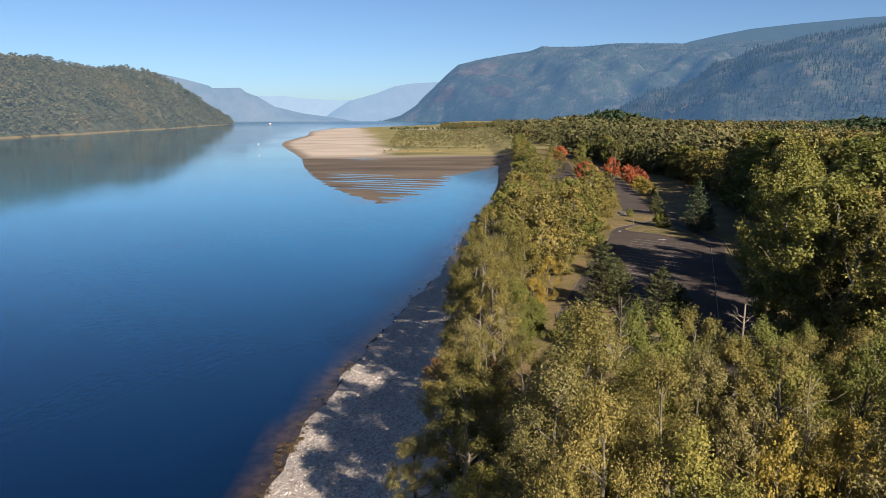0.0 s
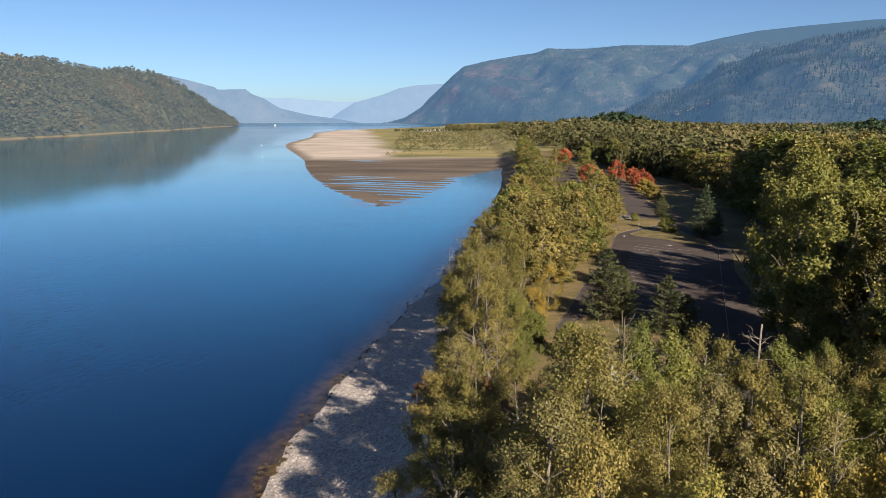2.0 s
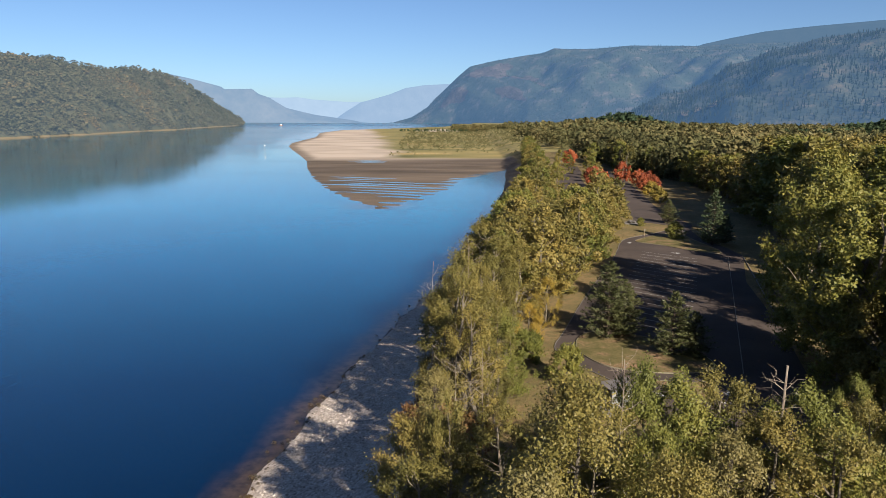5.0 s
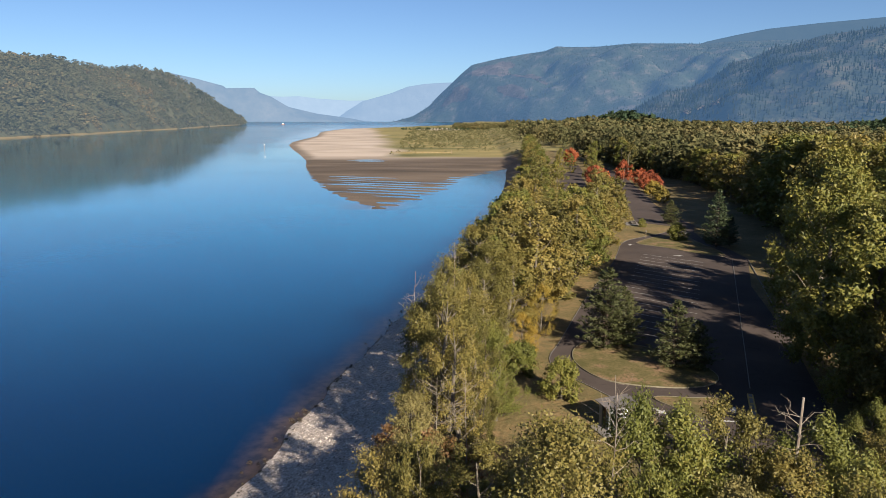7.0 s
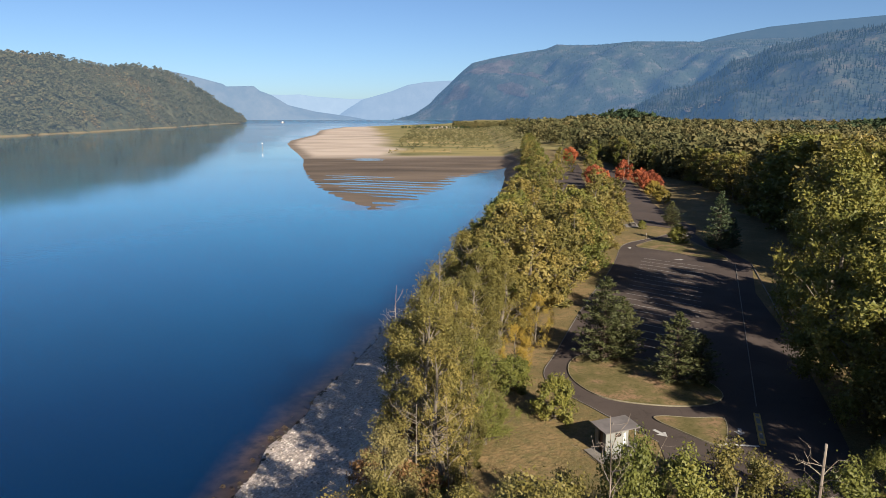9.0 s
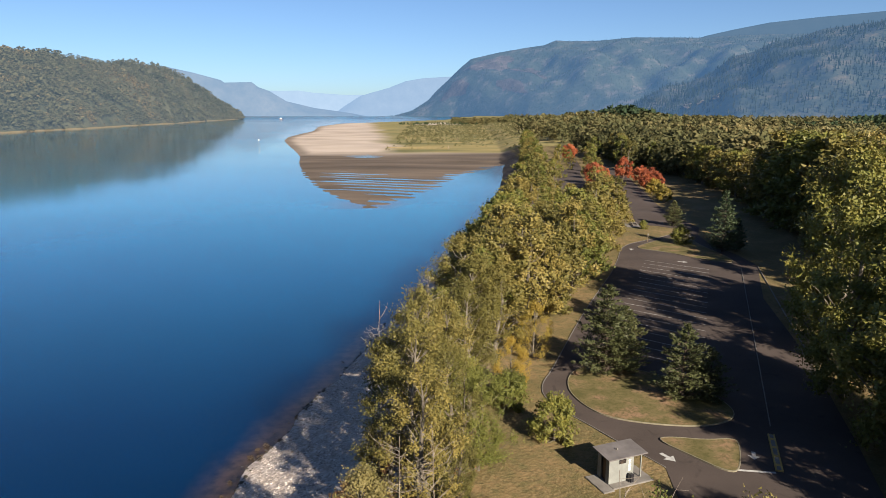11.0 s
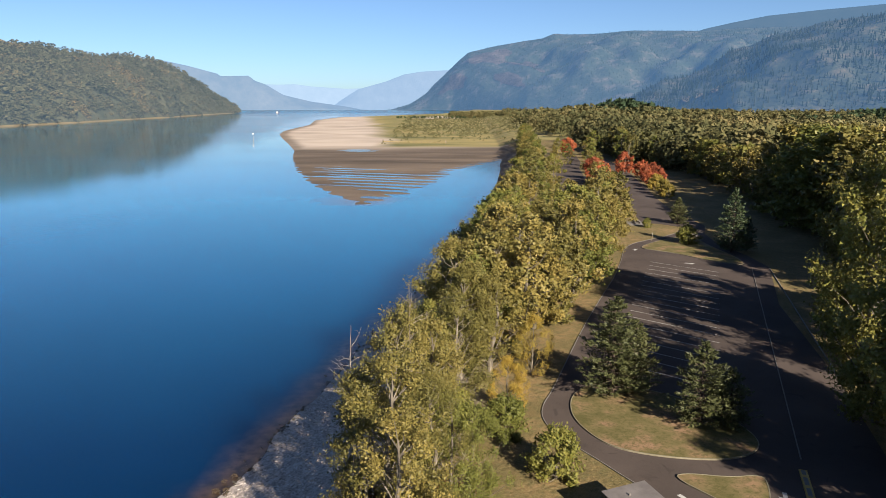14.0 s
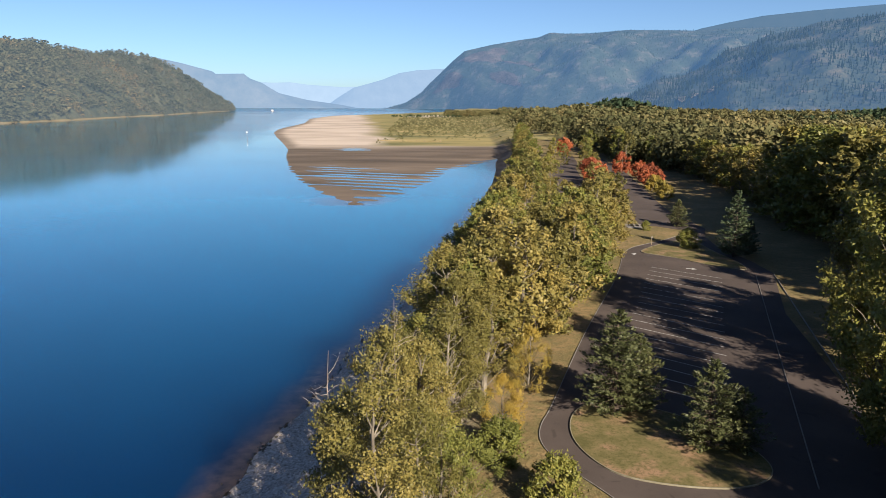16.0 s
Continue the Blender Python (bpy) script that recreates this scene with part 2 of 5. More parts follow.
def tube(path, radii, sides=6):
    """Vertices and quads of a tapered tube along a path."""
    path, radii = np.asarray(path, float), np.asarray(radii, float)
    d = np.gradient(path, axis=0)
    d /= np.linalg.norm(d, axis=1, keepdims=True) + 1e-9
    ref = np.where(np.abs(d[:, 2:3]) > 0.9, np.array([[1.0, 0, 0]]), np.array([[0, 0, 1.0]]))
    a = np.cross(d, ref)
    a /= np.linalg.norm(a, axis=1, keepdims=True)
    b = np.cross(d, a)
    ang = np.arange(sides) * 2 * np.pi / sides
    v = path[:, None] + radii[:, None, None] * (np.cos(ang)[None, :, None] * a[:, None] + np.sin(ang)[None, :, None] * b[:, None])
    n = len(path)
    faces = [(i * sides + k, i * sides + (k + 1) % sides, (i + 1) * sides + (k + 1) % sides, (i + 1) * sides + k) for i in range(n - 1) for k in range(sides)]
    faces.append(tuple((n - 1) * sides + k for k in range(sides)))
    return v.reshape(-1, 3), faces


def gather(pieces):
    """Joins (verts, faces) pairs."""
    vs, fs, at = [], [], 0
    for v, f in pieces:
        vs.append(v)
        fs.extend([tuple(i + at for i in q) for q in f])
        at += len(v)
    return np.concatenate(vs), fs


def unit(v):
    return v / (np.linalg.norm(v, axis=-1, keepdims=True) + 1e-9)


def leaves(rng, places, ways, length, width, fold=0.25, facing=None):
    """A pointed, folded leaf at each place, along its way, turned to the outside of its bough."""
    n = len(places)
    if facing is None:
        facing = rng.normal(size=(n, 3)) + np.array((0, 0, 0.6))
    facing = unit(facing)
    side = unit(np.cross(ways, facing + rng.normal(0, 0.42, (n, 3))))
    up = np.cross(side, ways)
    ln = (length * rng.uniform(0.7, 1.3, n))[:, None]
    wd = (width * rng.uniform(0.7, 1.3, n))[:, None]
    v = np.stack([places + side * wd * 0.5 + up * wd * fold, places + ways * ln, places - side * wd * 0.5 + up * wd * fold], 1)
    f = np.arange(n * 3).reshape(n, 3)
    return v.reshape(-1, 3), f


# ---- terrain ----
SHORE_Y = (-400, 60, 70, 85, 105, 128, 157, 204, 276, 356, 420, 471, 520)
SHORE_X = (-24, -22, -21.3, -19.5, -16, -11.4, -5.0, 2.0, 13.3, 24.0, 30, 34, 40)
# the sand spit's west side, by distance
SPIT_Y = (294, 297, 317, 362, 426, 510, 581, 675, 781, 880, 987, 1099, 1275, 1623, 2045, 2242, 2900, 3400, 4200)
SPIT_X = (-34, -38, -49, -68, -88, -109, -124, -151, -183, -211, -232, -242, -256, -318, -326, -250, -40, 10, 40)
SPIT_EY = (283, 291, 320, 348, 424, 451, 480, 520)
SPIT_EX = (-31, -28, -17, -8, 3, 15, 27, 45)


def shore_x(y):
    return np.interp(y, SHORE_Y, SHORE_X)


def wobble(x, y, s, seed=0.0):
    """Smooth cheap noise of about -1 to 1."""
    return (np.sin(x / s + 1.7 * np.sin(y / s * 0.8 + seed) + seed) + np.sin(y / s * 1.3 + 1.3 * np.sin(x / s * 0.7 + 2 * seed) + 0.5) + np.sin((x + y) / s * 2.3 + seed * 3) * 0.5) / 2.5


def terrain(x, y):
    """Height and covers (cobble, sand, meadow, wet) at x, y."""
    d = x - shore_x(y) + 0.8 * wobble(x, y, 3.0, 1.0) * (y < 300)
    bank = np.interp(d, (-40, -6, 0, 4, 11, 15, 19, 24), (-14, -8.3, WATER - 0.06, -5.9, -4.2, -2.6, -0.7, 0.0))
    dw = x - np.interp(y, SPIT_Y, SPIT_X)
    de = np.interp(y, SPIT_EY, SPIT_EX) - x
    de = np.where(y > 520, 400.0, de)
    ins = np.minimum(dw, de)
    ins = np.where(y < 283, -20.0, ins)
    ripple = np.sin((y + 0.22 * x + 2.5 * np.sin(x / 31.0) + 1.5 * np.sin(x / 13.0 + y / 40.0)) / 1.9)
    ripple = ripple + 0.9 * wobble(x * 0.35, y, 4.1, 5.0) + 0.5 * wobble(x * 0.3, y, 9.0, 6.0)
    low = np.clip((760 - y) / 200.0, 0, 1)
    spit = np.interp(ins, (-60, -9, 0, 5, 25, 60, 150), (-12, -7.5, WATER - 0.03, WATER + 0.14, WATER + 0.20, WATER + 0.32, WATER + 1.0))
    pools = np.exp(-((x + 0.30 * (y - 330) + 22) / 26.0) ** 2) * np.exp(-((y - 385) / 75.0) ** 2) + 1.8 * np.exp(-((x + 64) / 24.0) ** 2 - ((y - 590) / 30.0) ** 2)
    rim = np.exp(-(ins / 9.0) ** 2) * (de < dw)
    spit = spit + low * (0.22 * ripple * np.clip(pools + rim + 0.03, 0, 1) - 0.19 * pools) * (np.abs(ins) < 120)
    land = np.interp(x - shore_x(np.minimum(y, 500)) - np.clip((y - 500) / 1500 * 40, 0, 60), (-6, 0, 14, 22), (WATER - 3, WATER + 0.2, -2.0, 0.0))
    far = np.where(y > 440, np.maximum(spit, np.where(x > shore_x(np.minimum(y, 471)) - 4, land, -99)), np.maximum(spit, bank))
    z = np.where(y < 283, bank, far)
    cob = np.clip((24 - d) / 6.0, 0, 1) * (y < 480)
    on_spit = (y >= 283) & (ins > -40) & (z < -3.5)
    cob = np.where(on_spit, 0.0, cob)
    sand = np.where(on_spit, 1.0, 0.0)
    wet = np.clip(1.0 - (y - 600 - 0.25 * x + 20 * wobble(x, y, 60.0)) / 70.0, 0, 1)
    wet = np.maximum(wet, np.clip((16 - ins) / 12.0, 0, 0.75))
    mead = np.clip((x + 0.14 * (y - 640) + 62 + 14 * wobble(x, y, 40.0, 3.0)) / 26.0, 0, 1) * np.clip((y - 612 + 8 * wobble(x, y, 23.0)) / 20.0, 0, 1) * on_spit
    mead = np.where((y > 620) & (z > -3.5), 1.0, mead)
    return z, cob, sand, mead, wet


def spaced(lo, near_lo, near_hi, hi, step, grow=1.09):
    out = list(np.arange(near_lo, near_hi, step))
    s, v = step, near_hi
    while v < hi:
        out.append(v)
        s *= grow
        v += s
    out.append(hi)
    s, v = step, near_lo
    while True:
        s *= grow
        v -= s
        if v <= lo:
            break
        out.insert(0, v)
    return np.array([lo] + out)


gx = np.concatenate([spaced(-5200, -262, -36, -36, 3.0, 1.12)[:-1], spaced(-36, -34, 40, 5200, 1.6, 1.11)[1:]])
gy = np.concatenate([spaced(-600, 30, 130, 280, 1.7, 1.03)[:-1], np.arange(280, 520, 1.6), spaced(520, 520, 700, 4950, 4.0, 1.06)[1:]])
GX, GY = np.meshgrid(gx, gy)
GZ, C1, C2, C3, C4 = terrain(GX, GY)
GZ = GZ + 0.05 * wobble(GX, GY, 2.1, 4.0) * (GZ > -5) * 0.5
nx, ny = len(gx), len(gy)
_idx = np.arange(nx * ny).reshape(ny, nx)
_faces = np.stack([_idx[:-1, :-1], _idx[:-1, 1:], _idx[1:, 1:], _idx[1:, :-1]], -1).reshape(-1, 4)
ground = solid("ground", np.stack([GX, GY, GZ], -1).reshape(-1, 3), _faces, GROUND)
tagged(ground, "river bank of dry lawn, pale cobbles, sand bar and meadow", "ground", kind="structure")
for _nm, _vals in (("cover", (C1, C2, C3)), ("wet", (C4, C4, C4))):
    _at = ground.data.color_attributes.new(_nm, "FLOAT_COLOR", "POINT")
    _at.data.foreach_set("color", np.stack([*(c.astype(np.float32) for c in _vals), np.ones_like(C1, np.float32)], -1).reshape(-1).astype(np.float32))
ground.data.shade_smooth()

wx, wy = spaced(-5200, -34, 46, 5200, 2.0, 1.22), np.concatenate([spaced(-600, 30, 150, 500, 2.0, 1.05)[:-1], spaced(500, 500, 540, 4950, 20.0, 1.3)[1:]])
WXg, WYg = np.meshgrid(wx, wy)
_i2 = np.arange(WXg.size).reshape(WXg.shape)
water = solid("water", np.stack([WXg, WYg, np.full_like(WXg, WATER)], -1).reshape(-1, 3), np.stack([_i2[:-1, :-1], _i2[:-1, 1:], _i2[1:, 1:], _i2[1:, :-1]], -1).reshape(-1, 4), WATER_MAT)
# how clearly the bed shows through thin water
_sh = np.clip(1.0 - (WATER - terrain(WXg, WYg)[0]) / 0.95, 0, 1) * (WYg < 300)
_at = water.data.color_attributes.new("shallow", "FLOAT_COLOR", "POINT")
_at.data.foreach_set("color", np.repeat(_sh.reshape(-1, 1), 4, 1).reshape(-1).astype(np.float32))
tagged(water, "calm deep blue river mirroring hills and sky", "water", kind="structure")


def ground_z(x, y):
    return float(terrain(np.array([float(x)]), np.array([float(y)]))[0][0])


# ---- distant hills ----
EYE = (0.0, 15.0, 29.4)


def hill_material(name, tones, haze, glow):
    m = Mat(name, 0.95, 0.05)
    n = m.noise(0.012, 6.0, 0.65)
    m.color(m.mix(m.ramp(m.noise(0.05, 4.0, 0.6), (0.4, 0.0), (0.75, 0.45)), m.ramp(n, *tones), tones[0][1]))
    # haze is painted in: the slope itself emits an even airlight colour
    if glow:
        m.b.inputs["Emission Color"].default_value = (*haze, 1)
        m.b.inputs["Emission Strength"].default_value = glow
    m.bump(m.noise(0.05, 4.0, 0.7), 1.0 if glow < 0.165 else 0.25, 9.0)
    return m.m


def far_leaf(name, tones, haze=(0, 0, 0), glow=0.0):
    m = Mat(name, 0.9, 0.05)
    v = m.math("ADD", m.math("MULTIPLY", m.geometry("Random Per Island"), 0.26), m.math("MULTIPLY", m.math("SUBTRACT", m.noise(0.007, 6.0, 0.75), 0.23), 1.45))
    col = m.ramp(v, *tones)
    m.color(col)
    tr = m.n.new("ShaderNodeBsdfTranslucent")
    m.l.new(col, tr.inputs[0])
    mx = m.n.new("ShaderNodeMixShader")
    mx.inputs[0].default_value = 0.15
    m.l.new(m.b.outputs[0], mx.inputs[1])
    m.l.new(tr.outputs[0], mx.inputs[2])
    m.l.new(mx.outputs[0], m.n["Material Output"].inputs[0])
    # distant leaves glow evenly in place of haze in the air
    if glow:
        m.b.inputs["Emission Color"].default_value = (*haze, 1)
        m.b.inputs["Emission Strength"].default_value = glow
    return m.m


class Ridge:
    """Rising ground seen from the river, by bearing from the crossing: foot, crest and skyline."""

    def __init__(self, sky_deg, foot, crest, rough=0.08, seed=1.0, curve=0.85):
        self.b0, self.b1 = sky_deg[0][0], sky_deg[-1][0]
        self.sky, self.foot, self.crest = np.array(sky_deg), np.array(foot), np.array(crest)
        self.rough, self.seed, self.curve = rough, seed, curve

    def at(self, b, t):
        f, c = np.interp(b, self.foot[:, 0], self.foot[:, 1]), np.interp(b, self.crest[:, 0], self.crest[:, 1])
        el = np.interp(b, self.sky[:, 0], self.sky[:, 1])
        r = f + (c - f) * t
        top = EYE[2] + c * np.tan(np.radians(el)) - WATER
        top = np.maximum(top, 2.0)
        u = np.clip(t, 0, 1)
        prof = u ** self.curve - np.clip(t - 1, 0, 9) * 0.5
        arc = np.radians(b) * c
        gul = wobble(arc, r * 0.35, 130.0, self.seed) + 0.5 * wobble(arc, r * 0.5, 47.0, self.seed + 1)
        z = WATER - 1.0 + (top + 1.0) * (prof + self.rough * gul * np.sin(np.pi * np.clip(u, 0, 1)))
        return EYE[0] + r * np.sin(np.radians(b)), EYE[1] + r * np.cos(np.radians(b)), z

    def build(self, name, material, label, nb=220, nt=28):
        b, t = np.meshgrid(np.linspace(self.b0, self.b1, nb), np.concatenate([np.linspace(0, 1, nt), (1.15, 1.5)]))
        x, y, z = self.at(b, t)
        i = np.arange(x.size).reshape(x.shape)
        ob = solid(name, np.stack([x, y, z], -1).reshape(-1, 3), np.stack([i[:-1, :-1], i[:-1, 1:], i[1:, 1:], i[1:, :-1]], -1).reshape(-1, 4), material)
        ob.data.shade_smooth()
        return tagged(ob, label, "hill", kind="structure")

    def scatter(self, rng, n, t0=0.0, t1=1.0):
        b, t = rng.uniform(self.b0, self.b1, n), rng.uniform(t0, t1, n) ** 0.8
        return np.stack(self.at(b, t), -1)


def outcrop(ridge, b0, b1, t0, t1, seed, lift, material, label, hold=0.0):
    """A patch of bare rock proud of a slope, with a ragged edge."""
    b, t = np.meshgrid(np.linspace(b0, b1, 30), np.linspace(t0, t1, 22))
    x, y, z = ridge.at(b, t)
    e = np.minimum(np.minimum((b - b0) / (b1 - b0), (b1 - b) / (b1 - b0)), np.minimum((t - t0) / (t1 - t0), (t1 - t) / (t1 - t0))) * 2
    n = 0.5 + 0.5 * wobble(b * 900 / (b1 - b0) * 0.02, t * 900 / (t1 - t0) * 0.02, 3.0, seed)
    d = unit(np.stack([x - EYE[0], y - EYE[1], np.zeros_like(x)], -1))
    k = lift * (0.4 + n)
    v = np.stack([x, y, z], -1) - d * k[..., None] + np.array((0, 0, 1)) * (k * 0.3)[..., None]
    keep = (e + 0.55 * (n - 0.5) > 0.22 + hold)
    i = np.arange(x.size).reshape(x.shape)
    f = np.stack([i[:-1, :-1], i[:-1, 1:], i[1:, 1:], i[1:, :-1]], -1)[keep[:-1, :-1]]
    ob = solid("rock_outcrop", v.reshape(-1, 3), f, material)
    return tagged(ob, label, "rock", "rock outcrops", "structure")


def spread_template(rng, base_v, base_f, places, sizes, squash=(0.85, 1.2)):
    """Copies of a small template over many places as one mesh."""
    n, k = len(places), len(base_v)
    a = rng.uniform(0, 2 * np.pi, n)
    c, s = np.cos(a)[:, None], np.sin(a)[:, None]
    q = rng.uniform(*squash, (n, 1))
    v = np.stack([(base_v[None, :, 0] * c - base_v[None, :, 1] * s) * sizes[:, None] * q, (base_v[None, :, 0] * s + base_v[None, :, 1] * c) * sizes[:, None] * q,
                  np.broadcast_to(base_v[None, :, 2], (n, k)) * sizes[:, None]], -1) + places[:, None]
    f = np.asarray(base_f)
    f = (f[None] + (np.arange(n) * k)[:, None, None]).reshape(-1, f.shape[1])
    return v.reshape(-1, 3), f


def conifer_template(rng, layers=3):
    """A spire of ragged skirts, one unit high."""
    v, f = [], []
    for k in range(layers):
        z0, r = 0.08 + 0.8 * k / layers, 0.17 * (1 - 0.75 * k / layers)
        at = len(v)
        for j in range(5):
            a = j * 2 * np.pi / 5 + k
            v.append((r * rng.uniform(0.7, 1.2) * np.cos(a), r * rng.uniform(0.7, 1.2) * np.sin(a), z0 + rng.uniform(-0.04, 0.04)))
        v.append((0, 0, min(1.0, z0 + 0.45 if k < layers - 1 else 1.0)))
        f += [(at + j, at + (j + 1) % 5, at + 5) for j in range(5)]
    return np.array(v), np.array(f)


def clump_template(rng, quads=16, leaf=0.34, low=0.15):
    """A rough low tangle, one unit high, of leaf sprays."""
    d = unit(rng.normal(size=(quads, 3)))
    d[:, 2] = np.abs(d[:, 2]) * 1.1 - 0.25
    p = np.array((0, 0, 0.5 + low / 2)) + d * np.array((0.30, 0.30, 0.42)) * rng.uniform(0.65, 1.05, (quads, 1))
    w = unit(d * 0.5 + rng.normal(size=(quads, 3)) * 0.5 + np.array((0, 0, 0.55)))
    return leaves(rng, p - w * leaf * 0.5, w, leaf, leaf * 0.8, 0.12)


def crown_template(rng, lobes=8, per=18, leaf=0.13, peak=1.0):
    """A broadleaf crown, one unit high, of rounded boughs clad in outward-facing leaf sprays."""
    u = np.linspace(0.18, 0.86, lobes) + rng.normal(0, 0.03, lobes)
    a = np.arange(lobes) * 2.4 + rng.uniform(0, 6)
    r = 0.21 * np.interp(u, (0.1, 0.4, 0.7, 1.0), (0.9, 1.0, 0.72, 0.1)) * rng.uniform(0.7, 1.15, lobes)
    cen = np.column_stack([r * np.cos(a), r * np.sin(a), u * peak])
    cen[-1, :2] *= 0.2
    size = np.interp(u, (0.1, 0.5, 0.9), (0.17, 0.16, 0.11)) * rng.uniform(0.85, 1.15, lobes)
    d = unit(rng.normal(size=(lobes, per, 3)) + np.array((0, 0, 0.45)) + unit(cen * np.array((1, 1, 0)))[:, None] * 0.5)
    p = (cen[:, None] + d * size[:, None, None] * rng.uniform(0.8, 1.08, (lobes, per, 1))).reshape(-1, 3)
    d = d.reshape(-1, 3)
    w = unit(np.cross(d, rng.normal(size=d.shape)) + np.array((0, 0, 0.5)))
    return leaves(rng, p - w * leaf * 0.4, w, leaf, leaf * 0.95, 0.05, d)


def wood(rng, places, sizes, lobes, per, leaf, squash, kinds=4):
    """Many crowns of a few kinds as one body."""
    pieces = []
    for k in range(kinds):
        pieces.append(spread_template(rng, *crown_template(rng, lobes, per, leaf), places[k::kinds], sizes[k::kinds], squash))
    shift = np.cumsum([0] + [len(p[0]) for p in pieces[:-1]])
    return np.concatenate([p[0] for p in pieces]), np.concatenate([p[1] + k for p, k in zip(pieces, shift)])


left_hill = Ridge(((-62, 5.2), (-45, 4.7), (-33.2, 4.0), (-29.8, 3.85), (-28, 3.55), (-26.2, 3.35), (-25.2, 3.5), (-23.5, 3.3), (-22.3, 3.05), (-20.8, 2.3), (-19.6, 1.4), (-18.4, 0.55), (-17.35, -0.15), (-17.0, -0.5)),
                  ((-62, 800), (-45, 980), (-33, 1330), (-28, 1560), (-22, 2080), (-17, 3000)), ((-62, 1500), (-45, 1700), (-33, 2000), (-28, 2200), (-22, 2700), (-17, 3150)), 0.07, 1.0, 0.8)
# the grey-blue emission is haze painted onto the hillside
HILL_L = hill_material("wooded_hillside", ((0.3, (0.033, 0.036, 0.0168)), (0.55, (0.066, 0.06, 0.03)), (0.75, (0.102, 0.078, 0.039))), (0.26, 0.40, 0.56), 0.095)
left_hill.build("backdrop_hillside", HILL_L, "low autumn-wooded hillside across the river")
bluff = Ridge(((-5.4, -0.5), (-4.4, -0.05), (-3.6, 0.2), (-2.2, 0.96), (-0.8, 2.25), (0.35, 3.35), (1.26, 4.1), (3.3, 4.55), (5.6, 4.93), (7.1, 5.12), (8.0, 5.48), (9.1, 5.4), (11.3, 5.4), (13.9, 5.6), (17.3, 5.5), (19.3, 5.42), (21, 5.5), (24, 5.5), (27, 5.4), (45, 4.5)),
              ((-5.4, 4650), (0, 4300), (6, 3600), (16, 3000), (45, 2600)), ((-5.4, 4850), (0, 4750), (8, 4600), (45, 4300)), 0.13, 2.3, 0.75)
_b = np.linspace(-60, -17.3, 90)
_rows = [left_hill.at(_b, np.full_like(_b, t))[:2] for t in (-0.012, 0.0, 0.012)]
_v = np.concatenate([np.stack([x, y, np.full_like(x, z)], -1) for (x, y), z in zip(_rows, (WATER - 0.3, WATER + 0.8, WATER + 2.6))])
far_shore = solid("far_shore", _v, [(r * 90 + i, r * 90 + i + 1, r * 90 + 91 + i, r * 90 + 90 + i) for r in range(2) for i in range(89)], FAR_SAND)
tagged(far_shore, "thin pale beach along the far bank", "beach", kind="structure")
# airlight colour that the bluff, ridge and their forests emit
HAZE_GLOW = (0.158, 0.355, 0.69)
HILL_B = hill_material("bluff_face", ((0.3, (0.018, 0.026, 0.014)), (0.52, (0.034, 0.038, 0.024)), (0.74, (0.10, 0.08, 0.064))), HAZE_GLOW, 0.15)
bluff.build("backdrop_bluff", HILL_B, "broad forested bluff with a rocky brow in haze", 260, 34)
right_ridge = Ridge(((12, -0.3), (14.5, 0.7), (16.5, 1.9), (18.2, 2.1), (20, 3.0), (21.2, 4.0), (22.6, 4.3), (24, 5.0), (25.5, 5.2), (27, 5.7), (29.2, 5.9), (32, 6.1), (45, 6.2), (62, 6.2)),
                    ((12, 2700), (22, 2000), (62, 1500)), ((12, 2900), (22, 3000), (62, 2700)), 0.15, 4.1, 0.8)
HILL_R = hill_material("conifer_slope", ((0.3, (0.014, 0.020, 0.012)), (0.5, (0.034, 0.036, 0.02)), (0.68, (0.085, 0.066, 0.04))), HAZE_GLOW, 0.124)
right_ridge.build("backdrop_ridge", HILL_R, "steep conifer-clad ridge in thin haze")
# bare rock emits the haze colour too, painted in like the slopes
ROCK_PALE = hill_material("pale_scar", ((0.3, (0.11, 0.09, 0.075)), (0.6, (0.18, 0.145, 0.12))), HAZE_GLOW, 0.09)
ROCK_BROW = hill_material("brow_rock", ((0.3, (0.03, 0.028, 0.026)), (0.55, (0.062, 0.052, 0.047)), (0.7, (0.10, 0.08, 0.07))), HAZE_GLOW, 0.13)
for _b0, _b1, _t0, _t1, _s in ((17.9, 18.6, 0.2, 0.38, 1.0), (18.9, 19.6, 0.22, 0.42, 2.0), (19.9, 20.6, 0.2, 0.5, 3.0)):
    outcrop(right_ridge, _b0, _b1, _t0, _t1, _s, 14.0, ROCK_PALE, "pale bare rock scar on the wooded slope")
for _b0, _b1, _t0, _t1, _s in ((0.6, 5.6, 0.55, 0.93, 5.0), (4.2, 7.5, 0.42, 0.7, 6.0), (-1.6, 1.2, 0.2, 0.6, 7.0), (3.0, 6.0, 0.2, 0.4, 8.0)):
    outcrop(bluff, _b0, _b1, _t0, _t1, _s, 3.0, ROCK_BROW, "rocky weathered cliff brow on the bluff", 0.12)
back_ridge = Ridge(((13, 4.6), (17.3, 4.94), (19.3, 5.57), (21.2, 5.94), (23.5, 6.31), (26.7, 6.52), (30.7, 6.67), (45, 6.5)), ((13, 4700), (45, 4700)), ((13, 4880), (45, 4880)), 0.03, 5.0)
# farther ranges emit more strongly, so the painted haze grows with distance
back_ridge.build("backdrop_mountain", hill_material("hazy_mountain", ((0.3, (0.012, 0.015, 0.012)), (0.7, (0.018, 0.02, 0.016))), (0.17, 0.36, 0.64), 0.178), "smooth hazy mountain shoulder")
